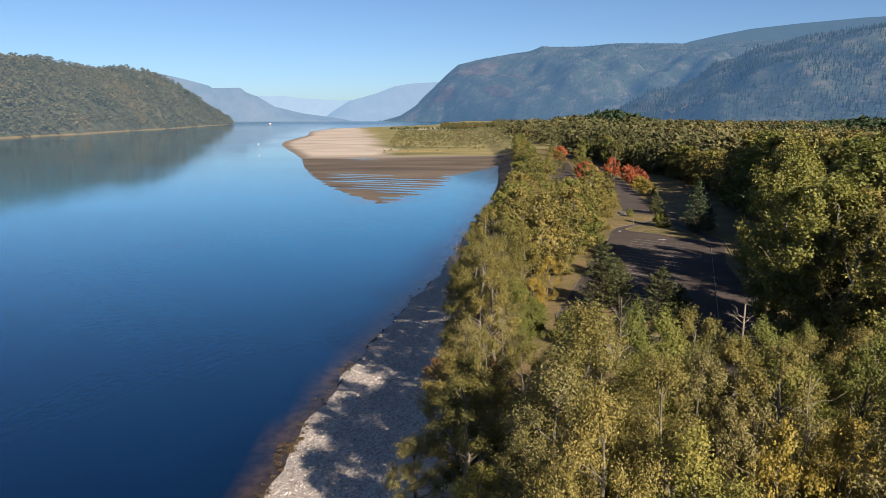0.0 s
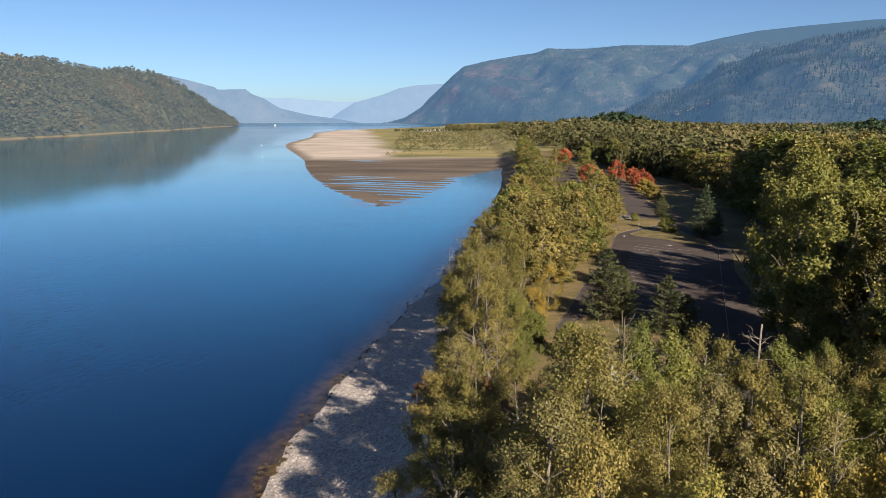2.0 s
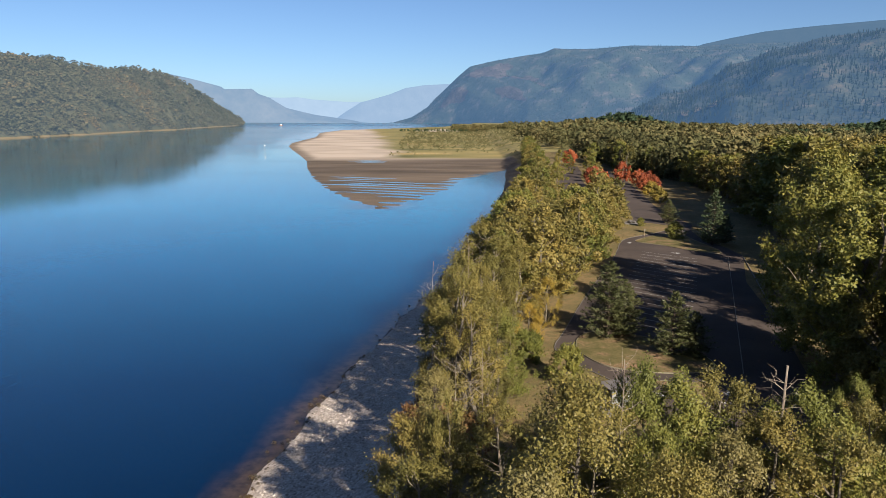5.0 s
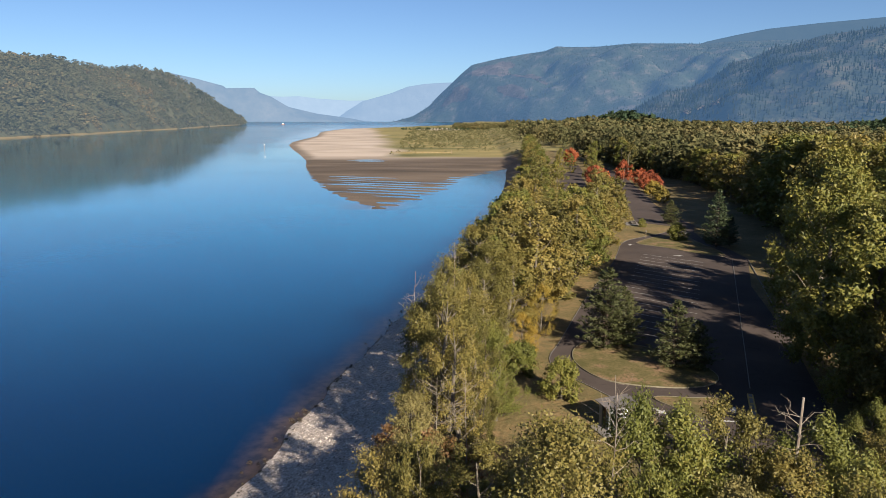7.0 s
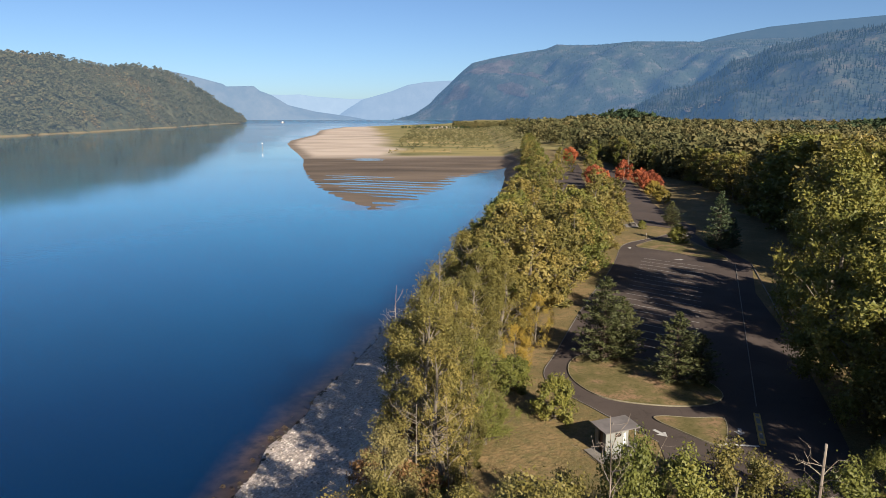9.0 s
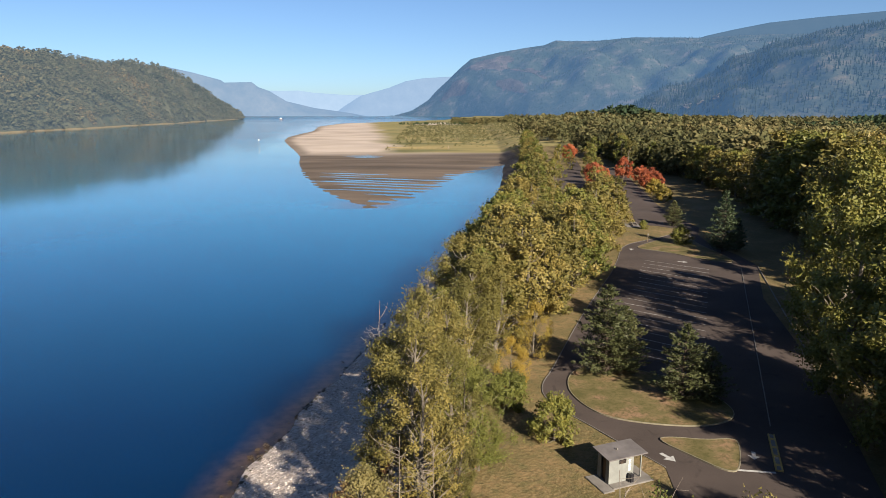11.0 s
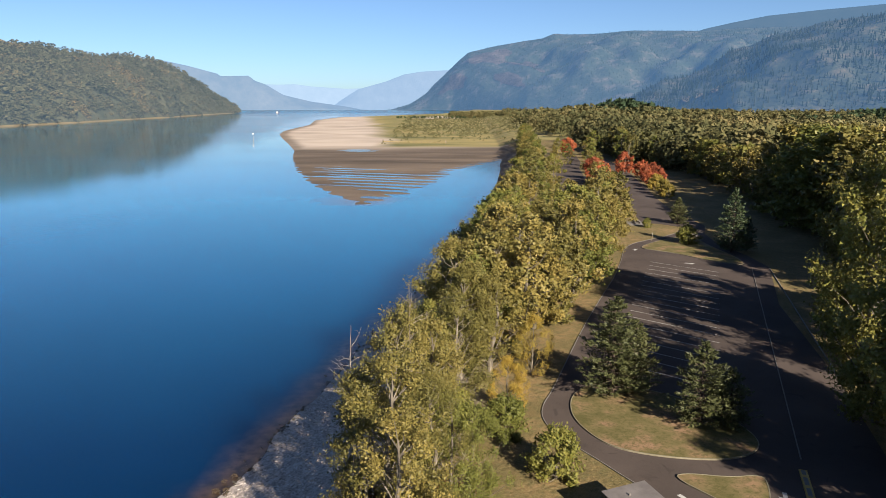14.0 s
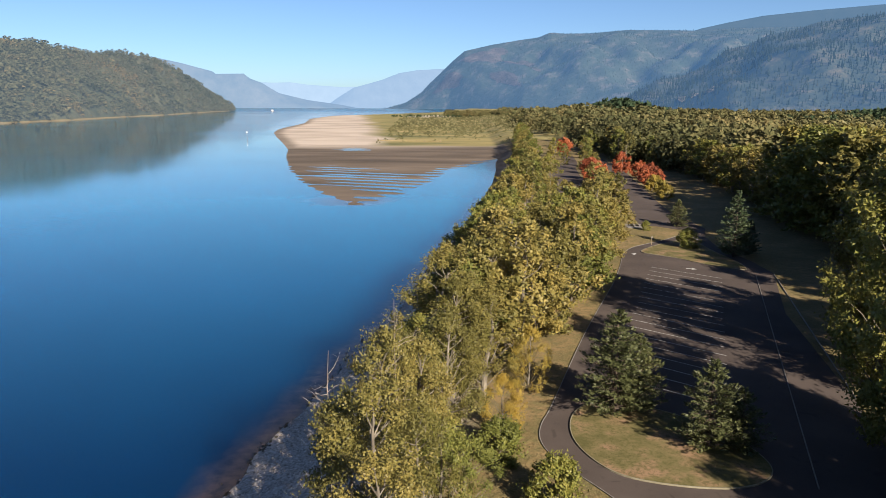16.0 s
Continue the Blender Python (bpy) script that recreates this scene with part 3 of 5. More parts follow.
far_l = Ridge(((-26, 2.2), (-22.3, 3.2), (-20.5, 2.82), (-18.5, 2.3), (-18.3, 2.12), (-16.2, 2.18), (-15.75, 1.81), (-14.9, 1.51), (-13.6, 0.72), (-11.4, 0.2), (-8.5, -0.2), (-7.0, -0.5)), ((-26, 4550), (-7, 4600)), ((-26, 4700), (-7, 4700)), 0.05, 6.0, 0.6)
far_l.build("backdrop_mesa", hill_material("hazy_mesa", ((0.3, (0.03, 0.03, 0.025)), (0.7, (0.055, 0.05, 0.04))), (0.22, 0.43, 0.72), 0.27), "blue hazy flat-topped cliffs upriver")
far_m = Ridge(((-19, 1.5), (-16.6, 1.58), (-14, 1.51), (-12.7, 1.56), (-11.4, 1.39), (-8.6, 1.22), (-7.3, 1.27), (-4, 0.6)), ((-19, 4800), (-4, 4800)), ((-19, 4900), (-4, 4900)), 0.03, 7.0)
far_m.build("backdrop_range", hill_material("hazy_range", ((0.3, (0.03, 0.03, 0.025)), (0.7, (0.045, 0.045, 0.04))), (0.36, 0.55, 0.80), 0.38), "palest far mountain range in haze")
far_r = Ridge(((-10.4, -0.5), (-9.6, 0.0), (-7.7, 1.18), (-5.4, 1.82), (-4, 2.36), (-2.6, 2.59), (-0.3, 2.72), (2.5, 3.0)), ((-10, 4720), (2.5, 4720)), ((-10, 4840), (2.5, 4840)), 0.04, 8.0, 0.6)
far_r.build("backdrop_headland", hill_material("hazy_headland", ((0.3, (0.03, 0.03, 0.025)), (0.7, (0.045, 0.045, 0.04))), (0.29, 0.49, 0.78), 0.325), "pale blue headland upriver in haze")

# each wood emits painted haze like the hill under it
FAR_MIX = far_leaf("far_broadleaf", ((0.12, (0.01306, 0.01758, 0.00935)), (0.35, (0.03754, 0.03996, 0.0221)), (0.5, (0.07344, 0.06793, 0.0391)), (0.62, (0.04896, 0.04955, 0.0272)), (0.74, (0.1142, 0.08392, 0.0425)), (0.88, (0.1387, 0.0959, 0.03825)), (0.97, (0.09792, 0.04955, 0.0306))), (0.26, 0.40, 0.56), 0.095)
FAR_CON = far_leaf("far_conifer", ((0.2, (0.007, 0.012, 0.0075)), (0.6, (0.014, 0.020, 0.011)), (0.9, (0.036, 0.032, 0.018))), HAZE_GLOW, 0.116)
FAR_CON_B = far_leaf("far_conifer_hazy", ((0.2, (0.012, 0.018, 0.011)), (0.6, (0.022, 0.029, 0.016)), (0.9, (0.036, 0.034, 0.02))), HAZE_GLOW, 0.15)

r1 = np.random.default_rng(11)
_p = np.concatenate([left_hill.scatter(r1, 6800), left_hill.scatter(r1, 500, 0.0, 0.06)])
_v, _f = wood(r1, _p - np.array((0, 0, 1.5)), r1.uniform(10, 20, len(_p)) * r1.uniform(0.65, 1.1, len(_p)), 6, 7, 0.2, (1.2, 1.9))
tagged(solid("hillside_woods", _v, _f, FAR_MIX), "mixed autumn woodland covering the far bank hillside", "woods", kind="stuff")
_p = right_ridge.scatter(r1, 14000)
_p = _p[wobble(_p[:, 0], _p[:, 1] + 2.0 * _p[:, 2], 90.0, 2.0) + 0.6 * wobble(_p[:, 0], _p[:, 2], 33.0, 1.0) > r1.uniform(-1.3, 0.7, len(_p))]
_v, _f = spread_template(r1, *conifer_template(r1, 2), _p - np.array((0, 0, 2)), r1.uniform(9, 19, len(_p)))
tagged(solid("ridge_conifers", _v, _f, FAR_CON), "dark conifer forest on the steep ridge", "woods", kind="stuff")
_p = bluff.scatter(r1, 12000)
_p = _p[r1.uniform(size=len(_p)) < np.clip(0.3 + (_p[:, 0] - 150) / 500, 0.3, 1.0)]
_v, _f = spread_template(r1, *conifer_template(r1, 2), _p - np.array((0, 0, 3)), r1.uniform(7, 15, len(_p)))
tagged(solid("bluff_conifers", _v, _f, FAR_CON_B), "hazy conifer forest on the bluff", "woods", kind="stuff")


# ---- car park ----
from mathutils.geometry import tessellate_polygon

LOT_WEST = ((20.2, 73), (20.8, 79.7), (19.3, 82.1), (17.6, 84.6), (15.8, 87.7), (14.2, 90.1), (12.7, 92.8), (12.2, 95.5), (12.7, 98.3), (14.0, 101.3), (16.6, 109), (19.8, 118.4), (22.9, 127.1),
       (28.2, 141), (32.2, 151.3), (36.3, 163.8), (38.4, 171.1), (40.2, 176), (42.6, 180), (46.5, 183.6), (51.3, 187.5), (56.9, 193.6), (60.5, 200), (55.5, 205.5), (51.3, 206.7), (54.6, 224.5), (61.5, 259.3), (68.9, 299.6), (77, 345), (80, 400), (84, 470))
LOT_EAST = ((91, 470), (87, 400), (83, 345), (78.1, 314), (73.8, 282.3), (69.2, 253.1), (66.5, 232), (66, 214), (66.5, 203), (62.5, 192), (61, 180), (62.5, 168), (62.3, 158), (55.9, 141.7), (52.9, 134), (46, 105.2), (39.5, 84), (35.5, 72), (32, 62), (27, 56), (20, 56), (18.5, 62), (19.5, 68))
LOT = LOT_WEST + LOT_EAST


def sheet(name, outline, z, material, thick=0.0, parent=None, label=""):
    """A flat sheet, or a slab of that thickness, with this outline."""
    pts = [Vector((x, y, z)) for x, y in outline]
    if sum(p.x * q.y - q.x * p.y for p, q in zip(pts, pts[1:] + pts[:1])) < 0:
        pts.reverse()
    bm = bmesh.new()
    top = [bm.verts.new(p) for p in pts]
    for t in tessellate_polygon([pts]):
        face = bm.faces.new([top[i] for i in t])
        face.normal_update()
        if face.normal.z < 0:
            face.normal_flip()
    if thick:
        low = [bm.verts.new(p - Vector((0, 0, thick))) for p in pts]
        for i in range(len(pts)):
            j = (i + 1) % len(pts)
            bm.faces.new((low[i], low[j], top[j], top[i]))
    return part(name, bm, material, parent, label)


def smooth_loop(points, n=3, closed=True):
    """Rounds a polygon by corner cutting."""
    p = [Vector(q) for q in points]
    for _ in range(n):
        q = []
        pairs = list(zip(p, p[1:] + p[:1])) if closed else list(zip(p, p[1:]))
        if not closed:
            q.append(p[0])
        for a, b in pairs:
            q += [a * 0.75 + b * 0.25, a * 0.25 + b * 0.75]
        if not closed:
            q.append(p[-1])
        p = q
    return [tuple(v) for v in p]


def strip(points, z0, z1, width, closed=False):
    """A kerb: a bar of this width and height along a line."""
    p = np.array(points, float)
    d = (np.roll(p, -1, 0) - np.roll(p, 1, 0)) if closed else np.gradient(p, axis=0)
    nrm = unit(np.stack([-d[:, 1], d[:, 0]], -1)) * width / 2
    ring = []
    for q, m in zip(p, nrm):
        a, b = q + m, q - m
        ring.append([(a[0], a[1], z0), (a[0], a[1], z1 - 0.02), (*(q + m * 0.8), z1), (*(q - m * 0.8), z1), (b[0], b[1], z1 - 0.02), (b[0], b[1], z0)])
    v = np.array(ring).reshape(-1, 3)
    n, k = len(p), 6
    f = [(i * k + j, i * k + j + 1, ((i + 1) % n) * k + j + 1, ((i + 1) % n) * k + j) for i in range(n if closed else n - 1) for j in range(k - 1)]
    if not closed:
        f += [tuple(range(k - 1, -1, -1)), tuple((n - 1) * k + j for j in range(k))]
    return v, f


lot = sheet("road", LOT, 0.05, ASPHALT)
tagged(lot, "worn mauve-grey asphalt car park and drive", "road", kind="structure")
UPPER = ((40, 268), (42.5, 285), (48, 330), (53, 362), (63, 392), (70, 440), (76, 440), (70, 392), (63.5, 360), (59, 325), (57, 290), (53, 268))
upper = sheet("road_upper", UPPER, 0.05, ASPHALT)
tagged(upper, "second sunlit asphalt parking area among trees", "road", kind="structure")

for k in range(19):
    e = Vector((51.5, 154.2)) + Vector((-1.08, -2.88)) * k
    w = Vector((41.5, 162.4)) + Vector((-1.08, -2.88)) * k
    n = (w - e).normalized().orthogonal() * 0.055
    solid("stall_line", [(*(e + n), 0.056), (*(e - n), 0.056), (*(w - n), 0.056), (*(w + n), 0.056)], [(0, 1, 2, 3)], PAINT_WHITE, lot)
for a, b, wd in (((26.8, 79.4), (29.8, 79.0), 0.3),):
    a, b = Vector(a), Vector(b)
    n = (b - a).normalized().orthogonal() * wd / 2
    solid("stop_line", [(*(a + n), 0.056), (*(a - n), 0.056), (*(b - n), 0.056), (*(b + n), 0.056)], [(0, 1, 2, 3)], PAINT_WHITE, lot)


def arrow(at, way, size):
    c, d = Vector(at), Vector(way).normalized()
    s = Vector((-d.y, d.x))
    pts = [c - d * size * 0.5 + s * 0.11 * size, c - d * size * 0.5 - s * 0.11 * size, c + d * size * 0.02 - s * 0.11 * size, c + d * size * 0.02 - s * 0.36 * size,
           c + d * size * 0.5, c + d * size * 0.02 + s * 0.36 * size, c + d * size * 0.02 + s * 0.11 * size]
    f = [(0, 1, 2, 6), (3, 4, 5)]
    v = [(p.x, p.y, 0.056) for p in pts]
    solid("lane_arrow", v, f, PAINT_WHITE, lot)


arrow((21.55, 81.45), (0.6, -1.0), 1.7)
arrow((29.2, 81.9), (-0.35, -1.0), 1.5)
arrow((41.5, 173.6), (0.3, 1.0), 1.7)
arrow((48.7, 161.1), (1.0, -0.4), 2.0)


def traffic_island(outline, label, top=0.16):
    ob = new("traffic_island")
    loop = smooth_loop(outline, 2)
    sheet("lawn", loop, top, ISLAND_TURF, 0.12, ob)
    v, f = strip(loop, 0.0, top + 0.02, 0.10, True)
    solid("kerb", v, f, PAINT_YELLOW, ob, "faded yellow kerb")
    return tagged(ob, label, "traffic island", "traffic islands")


_t = Mat("island_turf", 0.95, 0.15)
_tn = _t.noise(0.35, 4.0)
_tc = _t.ramp(_tn, (0.35, (0.08, 0.07, 0.026)), (0.5, (0.125, 0.10, 0.044)), (0.66, (0.21, 0.13, 0.078)))
_t.color(_t.mix(_t.ramp(_t.noise(3.0, 5.0, 0.7), (0.46, 0.0), (0.62, 0.75)), _tc, (0.066, 0.0594, 0.0198)))
_t.bump(_t.noise(14.0, 2.0), 0.6, 0.05)
ISLAND_TURF = _t.m

traffic_island(((16.9, 101.8), (15.7, 99.5), (15.2, 96.5), (15.5, 93.9), (16.5, 91.3), (18.0, 89.3), (20.5, 88.2), (24.0, 87.5), (27.3, 87.5), (30.0, 88.8), (31.2, 91.0), (30.6, 94.5), (28.8, 97.5), (26.5, 100.4), (22.0, 103.2), (18.6, 103.4)), "grassy teardrop island with browned needles under pines")
traffic_island(((21.4, 84.7), (22.8, 85.2), (26.0, 84.6), (28.4, 85.0), (28.9, 84.2), (27.0, 79.3), (25.8, 78.9), (23.6, 81.8)), "small triangular grass island with yellow kerb")
traffic_island(((43.6, 176.6), (43.3, 174.6), (45.5, 172.9), (49.1, 169.7), (51.8, 165.4), (54.2, 162.6), (57.6, 160.4), (58.8, 160.6), (59.6, 166), (58.2, 178), (58.6, 190), (52.0, 185.6), (47.5, 181.2)), "large grass island with conifer at the head of the lot")
# narrow barrier island and dividing kerb
divider = new("kerb_divider")
v, f = strip([Vector((58.7, 157.2)) + (Vector((33.2, 87.6)) - Vector((58.7, 157.2))) * k / 20 for k in range(21)], 0.0, 0.14, 0.10)
solid("kerb", v, f, CONCRETE, divider)
tagged(divider, "long low concrete kerb dividing the exit lane", "kerb", kind="structure")
edge = new("kerb_edge")
v, f = strip([Vector((61.9, 157)) + (Vector((46.0, 104.6)) - Vector((61.9, 157))) * k / 16 for k in range(17)], 0.0, 0.15, 0.13)
solid("kerb", v, f, CONCRETE, edge)
tagged(edge, "concrete kerb edging the exit lane and verge", "kerb", kind="structure")
west_kerb = new("kerb_west")
v, f = strip(smooth_loop(LOT[1:23], 2, False), 0.0, 0.10, 0.08)
solid("kerb", v, f, CONCRETE, west_kerb)
tagged(west_kerb, "pale worn kerb along the lawn edge", "kerb", kind="structure")

narrow = new("barrier_island")
_a, _b = Vector((32.45, 85.8)), Vector((30.2, 79.2))
_s = (_b - _a).normalized()
_o = Vector((-_s.y, _s.x)) * 0.24
sheet("bed", [tuple(_a + _o), tuple(_b + _o), tuple(_b - _o), tuple(_a - _o)], 0.16, CONCRETE, 0.14, narrow)
v, f = strip([tuple(_a + _o), tuple(_a.lerp(_b, 0.5) + _o), tuple(_b + _o), tuple(_b - _o), tuple(_a.lerp(_b, 0.5) - _o), tuple(_a - _o)], 0.0, 0.2, 0.14, True)
solid("kerb", v, f, PAINT_BARRIER, narrow, "yellow painted kerb")
for k in range(4):
    c = _a.lerp(_b, 0.14 + 0.24 * k)
    solid("stripe", [(*(c + _o * 0.75 + _s * 0.22), 0.167), (*(c - _o * 0.75 + _s * 0.22), 0.167), (*(c - _o * 0.75 - _s * 0.22), 0.167), (*(c + _o * 0.75 - _s * 0.22), 0.167)], [(0, 1, 2, 3)], PAINT_BARRIER, narrow)
tagged(narrow, "narrow yellow-kerbed concrete barrier between lanes", "traffic island", "traffic islands")


# ---- restroom hut ----
def restroom():
    hut = new("restroom_hut")
    hut.matrix_basis = pose(15.3, 76.75, 0.0, 0, 0, 23)
    part("apron", box_bm((-1.05, -0.9, -0.05), (0.0, 1.8, 0.10), 0.03), CONCRETE, hut, "pale concrete apron")
    part("floor_slab", box_bm((0.004, -0.7, -0.05), (4.0, 1.8, 0.12), 0.03), CONCRETE, hut)
    part("wall_front", box_bm((0, 0, 0.12), (2.4, 0.12, 2.36), 0.01), WALL_PAINT, hut)
    part("wall_back", box_bm((0, 1.48, 0.12), (2.4, 1.6, 2.36), 0.01), WALL_PAINT, hut)
    part("wall_side", box_bm((2.28, 0.122, 0.12), (2.4, 1.478, 2.36), 0.01), WALL_PAINT, hut)
    part("wall_panel", box_bm((0, 0.122, 0.12), (0.12, 0.46, 2.36), 0.01), WALL_PAINT, hut)
    part("wall_panel", box_bm((0, 1.14, 0.12), (0.12, 1.478, 2.36), 0.01), WALL_PAINT, hut)
    d = part("door", box_bm((0.2, 0.462, 0.13), (0.26, 1.138, 2.3), 0.008), DOOR_BROWN, hut, "dark brown recessed door")
    part("handle", box_bm((0.15, 0.54, 1.0), (0.2, 0.58, 1.18), 0.008), WHITE_METAL, d)
    w = part("window", box_bm((0.95, -0.03, 1.72), (1.62, -0.002, 2.08), 0.006), DARK_GLASS, hut, "dark high vent window")
    for k in range(4):
        part("slat", box_bm((0.95, -0.045, 1.75 + 0.085 * k), (1.62, -0.032, 1.77 + 0.085 * k)), DOOR_BROWN, w)
    for k in range(3):
        part("notice", box_bm((1.86, -0.022, 0.95 + 0.36 * k), (2.1, -0.002, 1.25 + 0.36 * k), 0.004), NOTICE, hut, "weathered white notice sheet")
    part("trash_bin", box_bm((1.75, -0.5, 0.12), (2.15, -0.1, 0.85), 0.06), DARK_GLASS, hut, "small dark bin against the wall")
    for y in (0.0, 1.5):
        part("porch_post", box_bm((3.1, y, 0.12), (3.2, y + 0.1, 2.34), 0.01), WALL_PAINT, hut)
    bm = bmesh.new()
    base = [(-0.35, -0.42, 2.37), (3.45, -0.42, 2.37), (3.45, 1.95, 2.52), (-0.35, 1.95, 2.52)]
    vs = [bm.verts.new(p) for p in base] + [bm.verts.new((x, y, z + 0.09)) for x, y, z in base]
    for q in ((3, 2, 1, 0), (4, 5, 6, 7), (0, 1, 5, 4), (1, 2, 6, 5), (2, 3, 7, 6), (3, 0, 4, 7)):
        bm.faces.new([vs[i] for i in q])
    bmesh.ops.recalc_face_normals(bm, faces=bm.faces[:])
    bmesh.ops.bevel(bm, geom=bm.edges[:], offset=0.02, segments=1, affect="EDGES")
    part("roof", bm, ROOF_METAL, hut, "low single-pitch weathered grey roof")
    part("vent_pipe", box_bm((1.2, 0.75, 2.46), (1.3, 0.85, 2.74), 0.02), CONCRETE, hut, "pale vent stub")
    return tagged(hut, "small grey block restroom with flat overhanging roof on concrete", "restroom")


def picnic_table(x, y, turn):
    t = new("picnic_table")
    t.matrix_basis = pose(x, y, 0.0, 0, 0, turn)
    for k in range(4):
        part("table_plank", box_bm((-1.0, -0.38 + 0.195 * k, 0.72), (1.0, -0.2 + 0.195 * k, 0.77), 0.008), CONCRETE, t)
    for s in (-1, 1):
        part("bench", box_bm((-1.0, s * 0.72 - 0.14, 0.42), (1.0, s * 0.72 + 0.14, 0.47), 0.008), CONCRETE, t)
        part("leg", box_bm((s * 0.75 - 0.05, -0.72, 0.0), (s * 0.75 + 0.05, 0.72, 0.42), 0.008), CONCRETE, t)
        part("pedestal", box_bm((s * 0.75 - 0.05, -0.3, 0.424), (s * 0.75 + 0.05, 0.3, 0.72), 0.008), CONCRETE, t)
    return tagged(t, "pale weathered picnic table on the lawn", "picnic table", "picnic tables")


restroom()
slab = new("picnic_slab")
part("slab", box_bm((47.8, 203.0, -0.05), (52.2, 208.2, 0.10), 0.03), CONCRETE, slab)
tagged(slab, "pale concrete picnic slab beside the drive", "slab", kind="structure")
picnic_table(50.0, 205.4, 30).location.z = 0.10
picnic_table(58.2, 187.4, 60).location.z = 0.10
sign = new("sign_post")
sign.matrix_basis = pose(47.6, 182.9, 0.0, 0, 0, 20)
part("post", box_bm((-0.05, -0.05, 0.0), (0.05, 0.05, 1.9), 0.01), POST_WOOD, sign)
part("panel", box_bm((-0.15, -0.075, 1.5), (0.15, -0.052, 1.9), 0.01), CONCRETE, sign, "small pale sign panel")
tagged(sign, "small pale sign on a post at the lawn corner", "sign")


# ---- trees ----
def broadleaf(name, seed, height, radius, leaf, bark, clumps=60, twigs=7, per=13, size=0.3, low=0.16, lean=0.0, open_=0.0, label="", category="tree"):
    """A broadleaved tree: trunk with limbs, and a crown of leafy twigs in uneven clumps."""
    rng = np.random.default_rng(seed)
    tree = new(name)
    # leaders
    nl = rng.integers(2, 5)
    limbs, tips = [], []
    hz = np.linspace(0, height * 0.86, 7)
    sway = np.cumsum(rng.normal(0, 0.016 * height, (7, 2)), 0) + np.outer(hz, (lean, 0))
    trunk_path = np.column_stack([sway - sway[0], hz])
    r0 = 0.018 * height + 0.03
    limbs.append(tube(trunk_path, np.linspace(r0, r0 * 0.18, 7), 7))
    # clump centres in an uneven envelope
    u = low + (1 - low) * rng.uniform(0, 1, clumps) ** 0.85
    prof = np.interp((u - low) / (1 - low), (0.0, 0.12, 0.35, 0.6, 0.8, 0.92, 1.0), (0.6, 0.85, 1.0, 0.96, 0.76, 0.46, 0.15))
    lobe = rng.uniform(0, 2 * np.pi, nl)
    ang = np.where(rng.uniform(size=clumps) < 0.6, lobe[rng.integers(0, nl, clumps)] + rng.normal(0, 0.5, clumps), rng.uniform(0, 2 * np.pi, clumps))
    rad = radius * prof * np.sqrt(rng.uniform(0.12, 1.0, clumps)) * rng.uniform(0.75, 1.15, clumps)
    tx = np.interp(u * height, hz, trunk_path[:, 0])
    ty = np.interp(u * height, hz, trunk_path[:, 1])
    cen = np.column_stack([tx + rad * np.cos(ang), ty + rad * np.sin(ang), u * height * 0.97 - rad * 0.12])
    for c, uu, rr in list(zip(cen, u, rad))[:40 if per > 10 else 9]:
        z0 = np.clip(c[2] - rr * rng.uniform(0.6, 1.3), height * 0.06, height * 0.82)
        s = np.array((np.interp(z0, hz, trunk_path[:, 0]), np.interp(z0, hz, trunk_path[:, 1]), z0))
        mid = s + (c - s) * 0.55 + rng.normal(0, 0.06 * rr + 0.05, 3) + np.array((0, 0, -0.06 * rr))
        limbs.append(tube([s, mid, c + (c - mid) * 0.25], [r0 * 0.34 * (1 - 0.6 * uu), r0 * 0.2 * (1 - 0.5 * uu), 0.012], 4))
    v, f = gather(limbs)
    solid("trunk", v, f, bark, tree)
    # twigs and leaves
    k = clumps * twigs
    base = np.repeat(cen, twigs, 0) + rng.normal(0, 0.055 * radius, (k, 3))
    out = unit(np.repeat(np.column_stack([np.cos(ang), np.sin(ang), np.zeros(clumps)]), twigs, 0))
    way = unit(out * 0.5 + np.array((0, 0, 0.75)) + rng.normal(0, 0.55, (k, 3)))
    ln = rng.uniform(0.10, 0.26, (k, 1)) * radius * (1.25 - 0.45 * np.repeat(u, twigs)[:, None]) + 0.25
    s = rng.uniform(-0.25, 1.0, (k, per, 1)) * (1 - open_ * rng.uniform(size=(k, per, 1)))
    pos = base[:, None] + way[:, None] * ln[:, None] * s + rng.normal(0, 0.055 * radius * 0.55 + 0.05, (k, per, 3))
    lw = unit(way[:, None] * 0.4 + rng.normal(0, 0.8, (k, per, 3)) + np.array((0, 0, 0.15)))
    flat = pos.reshape(-1, 3)
    mid = np.repeat(np.repeat(cen, twigs, 0), per, 0)
    axis = np.column_stack([np.repeat(np.repeat(tx, twigs), per), np.repeat(np.repeat(ty, twigs), per), np.full(len(flat), height * 0.5)])
    face = unit(flat - mid) * 0.8 + unit((flat - axis) * np.array((1, 1, 0.35))) * 0.35 + np.array((0, 0, 0.2))
    v, f = leaves(rng, flat, lw.reshape(-1, 3), size, size * 0.78, 0.2, face)
    solid("crown", v, f, leaf, tree)
    return tagged(tree, label, category)


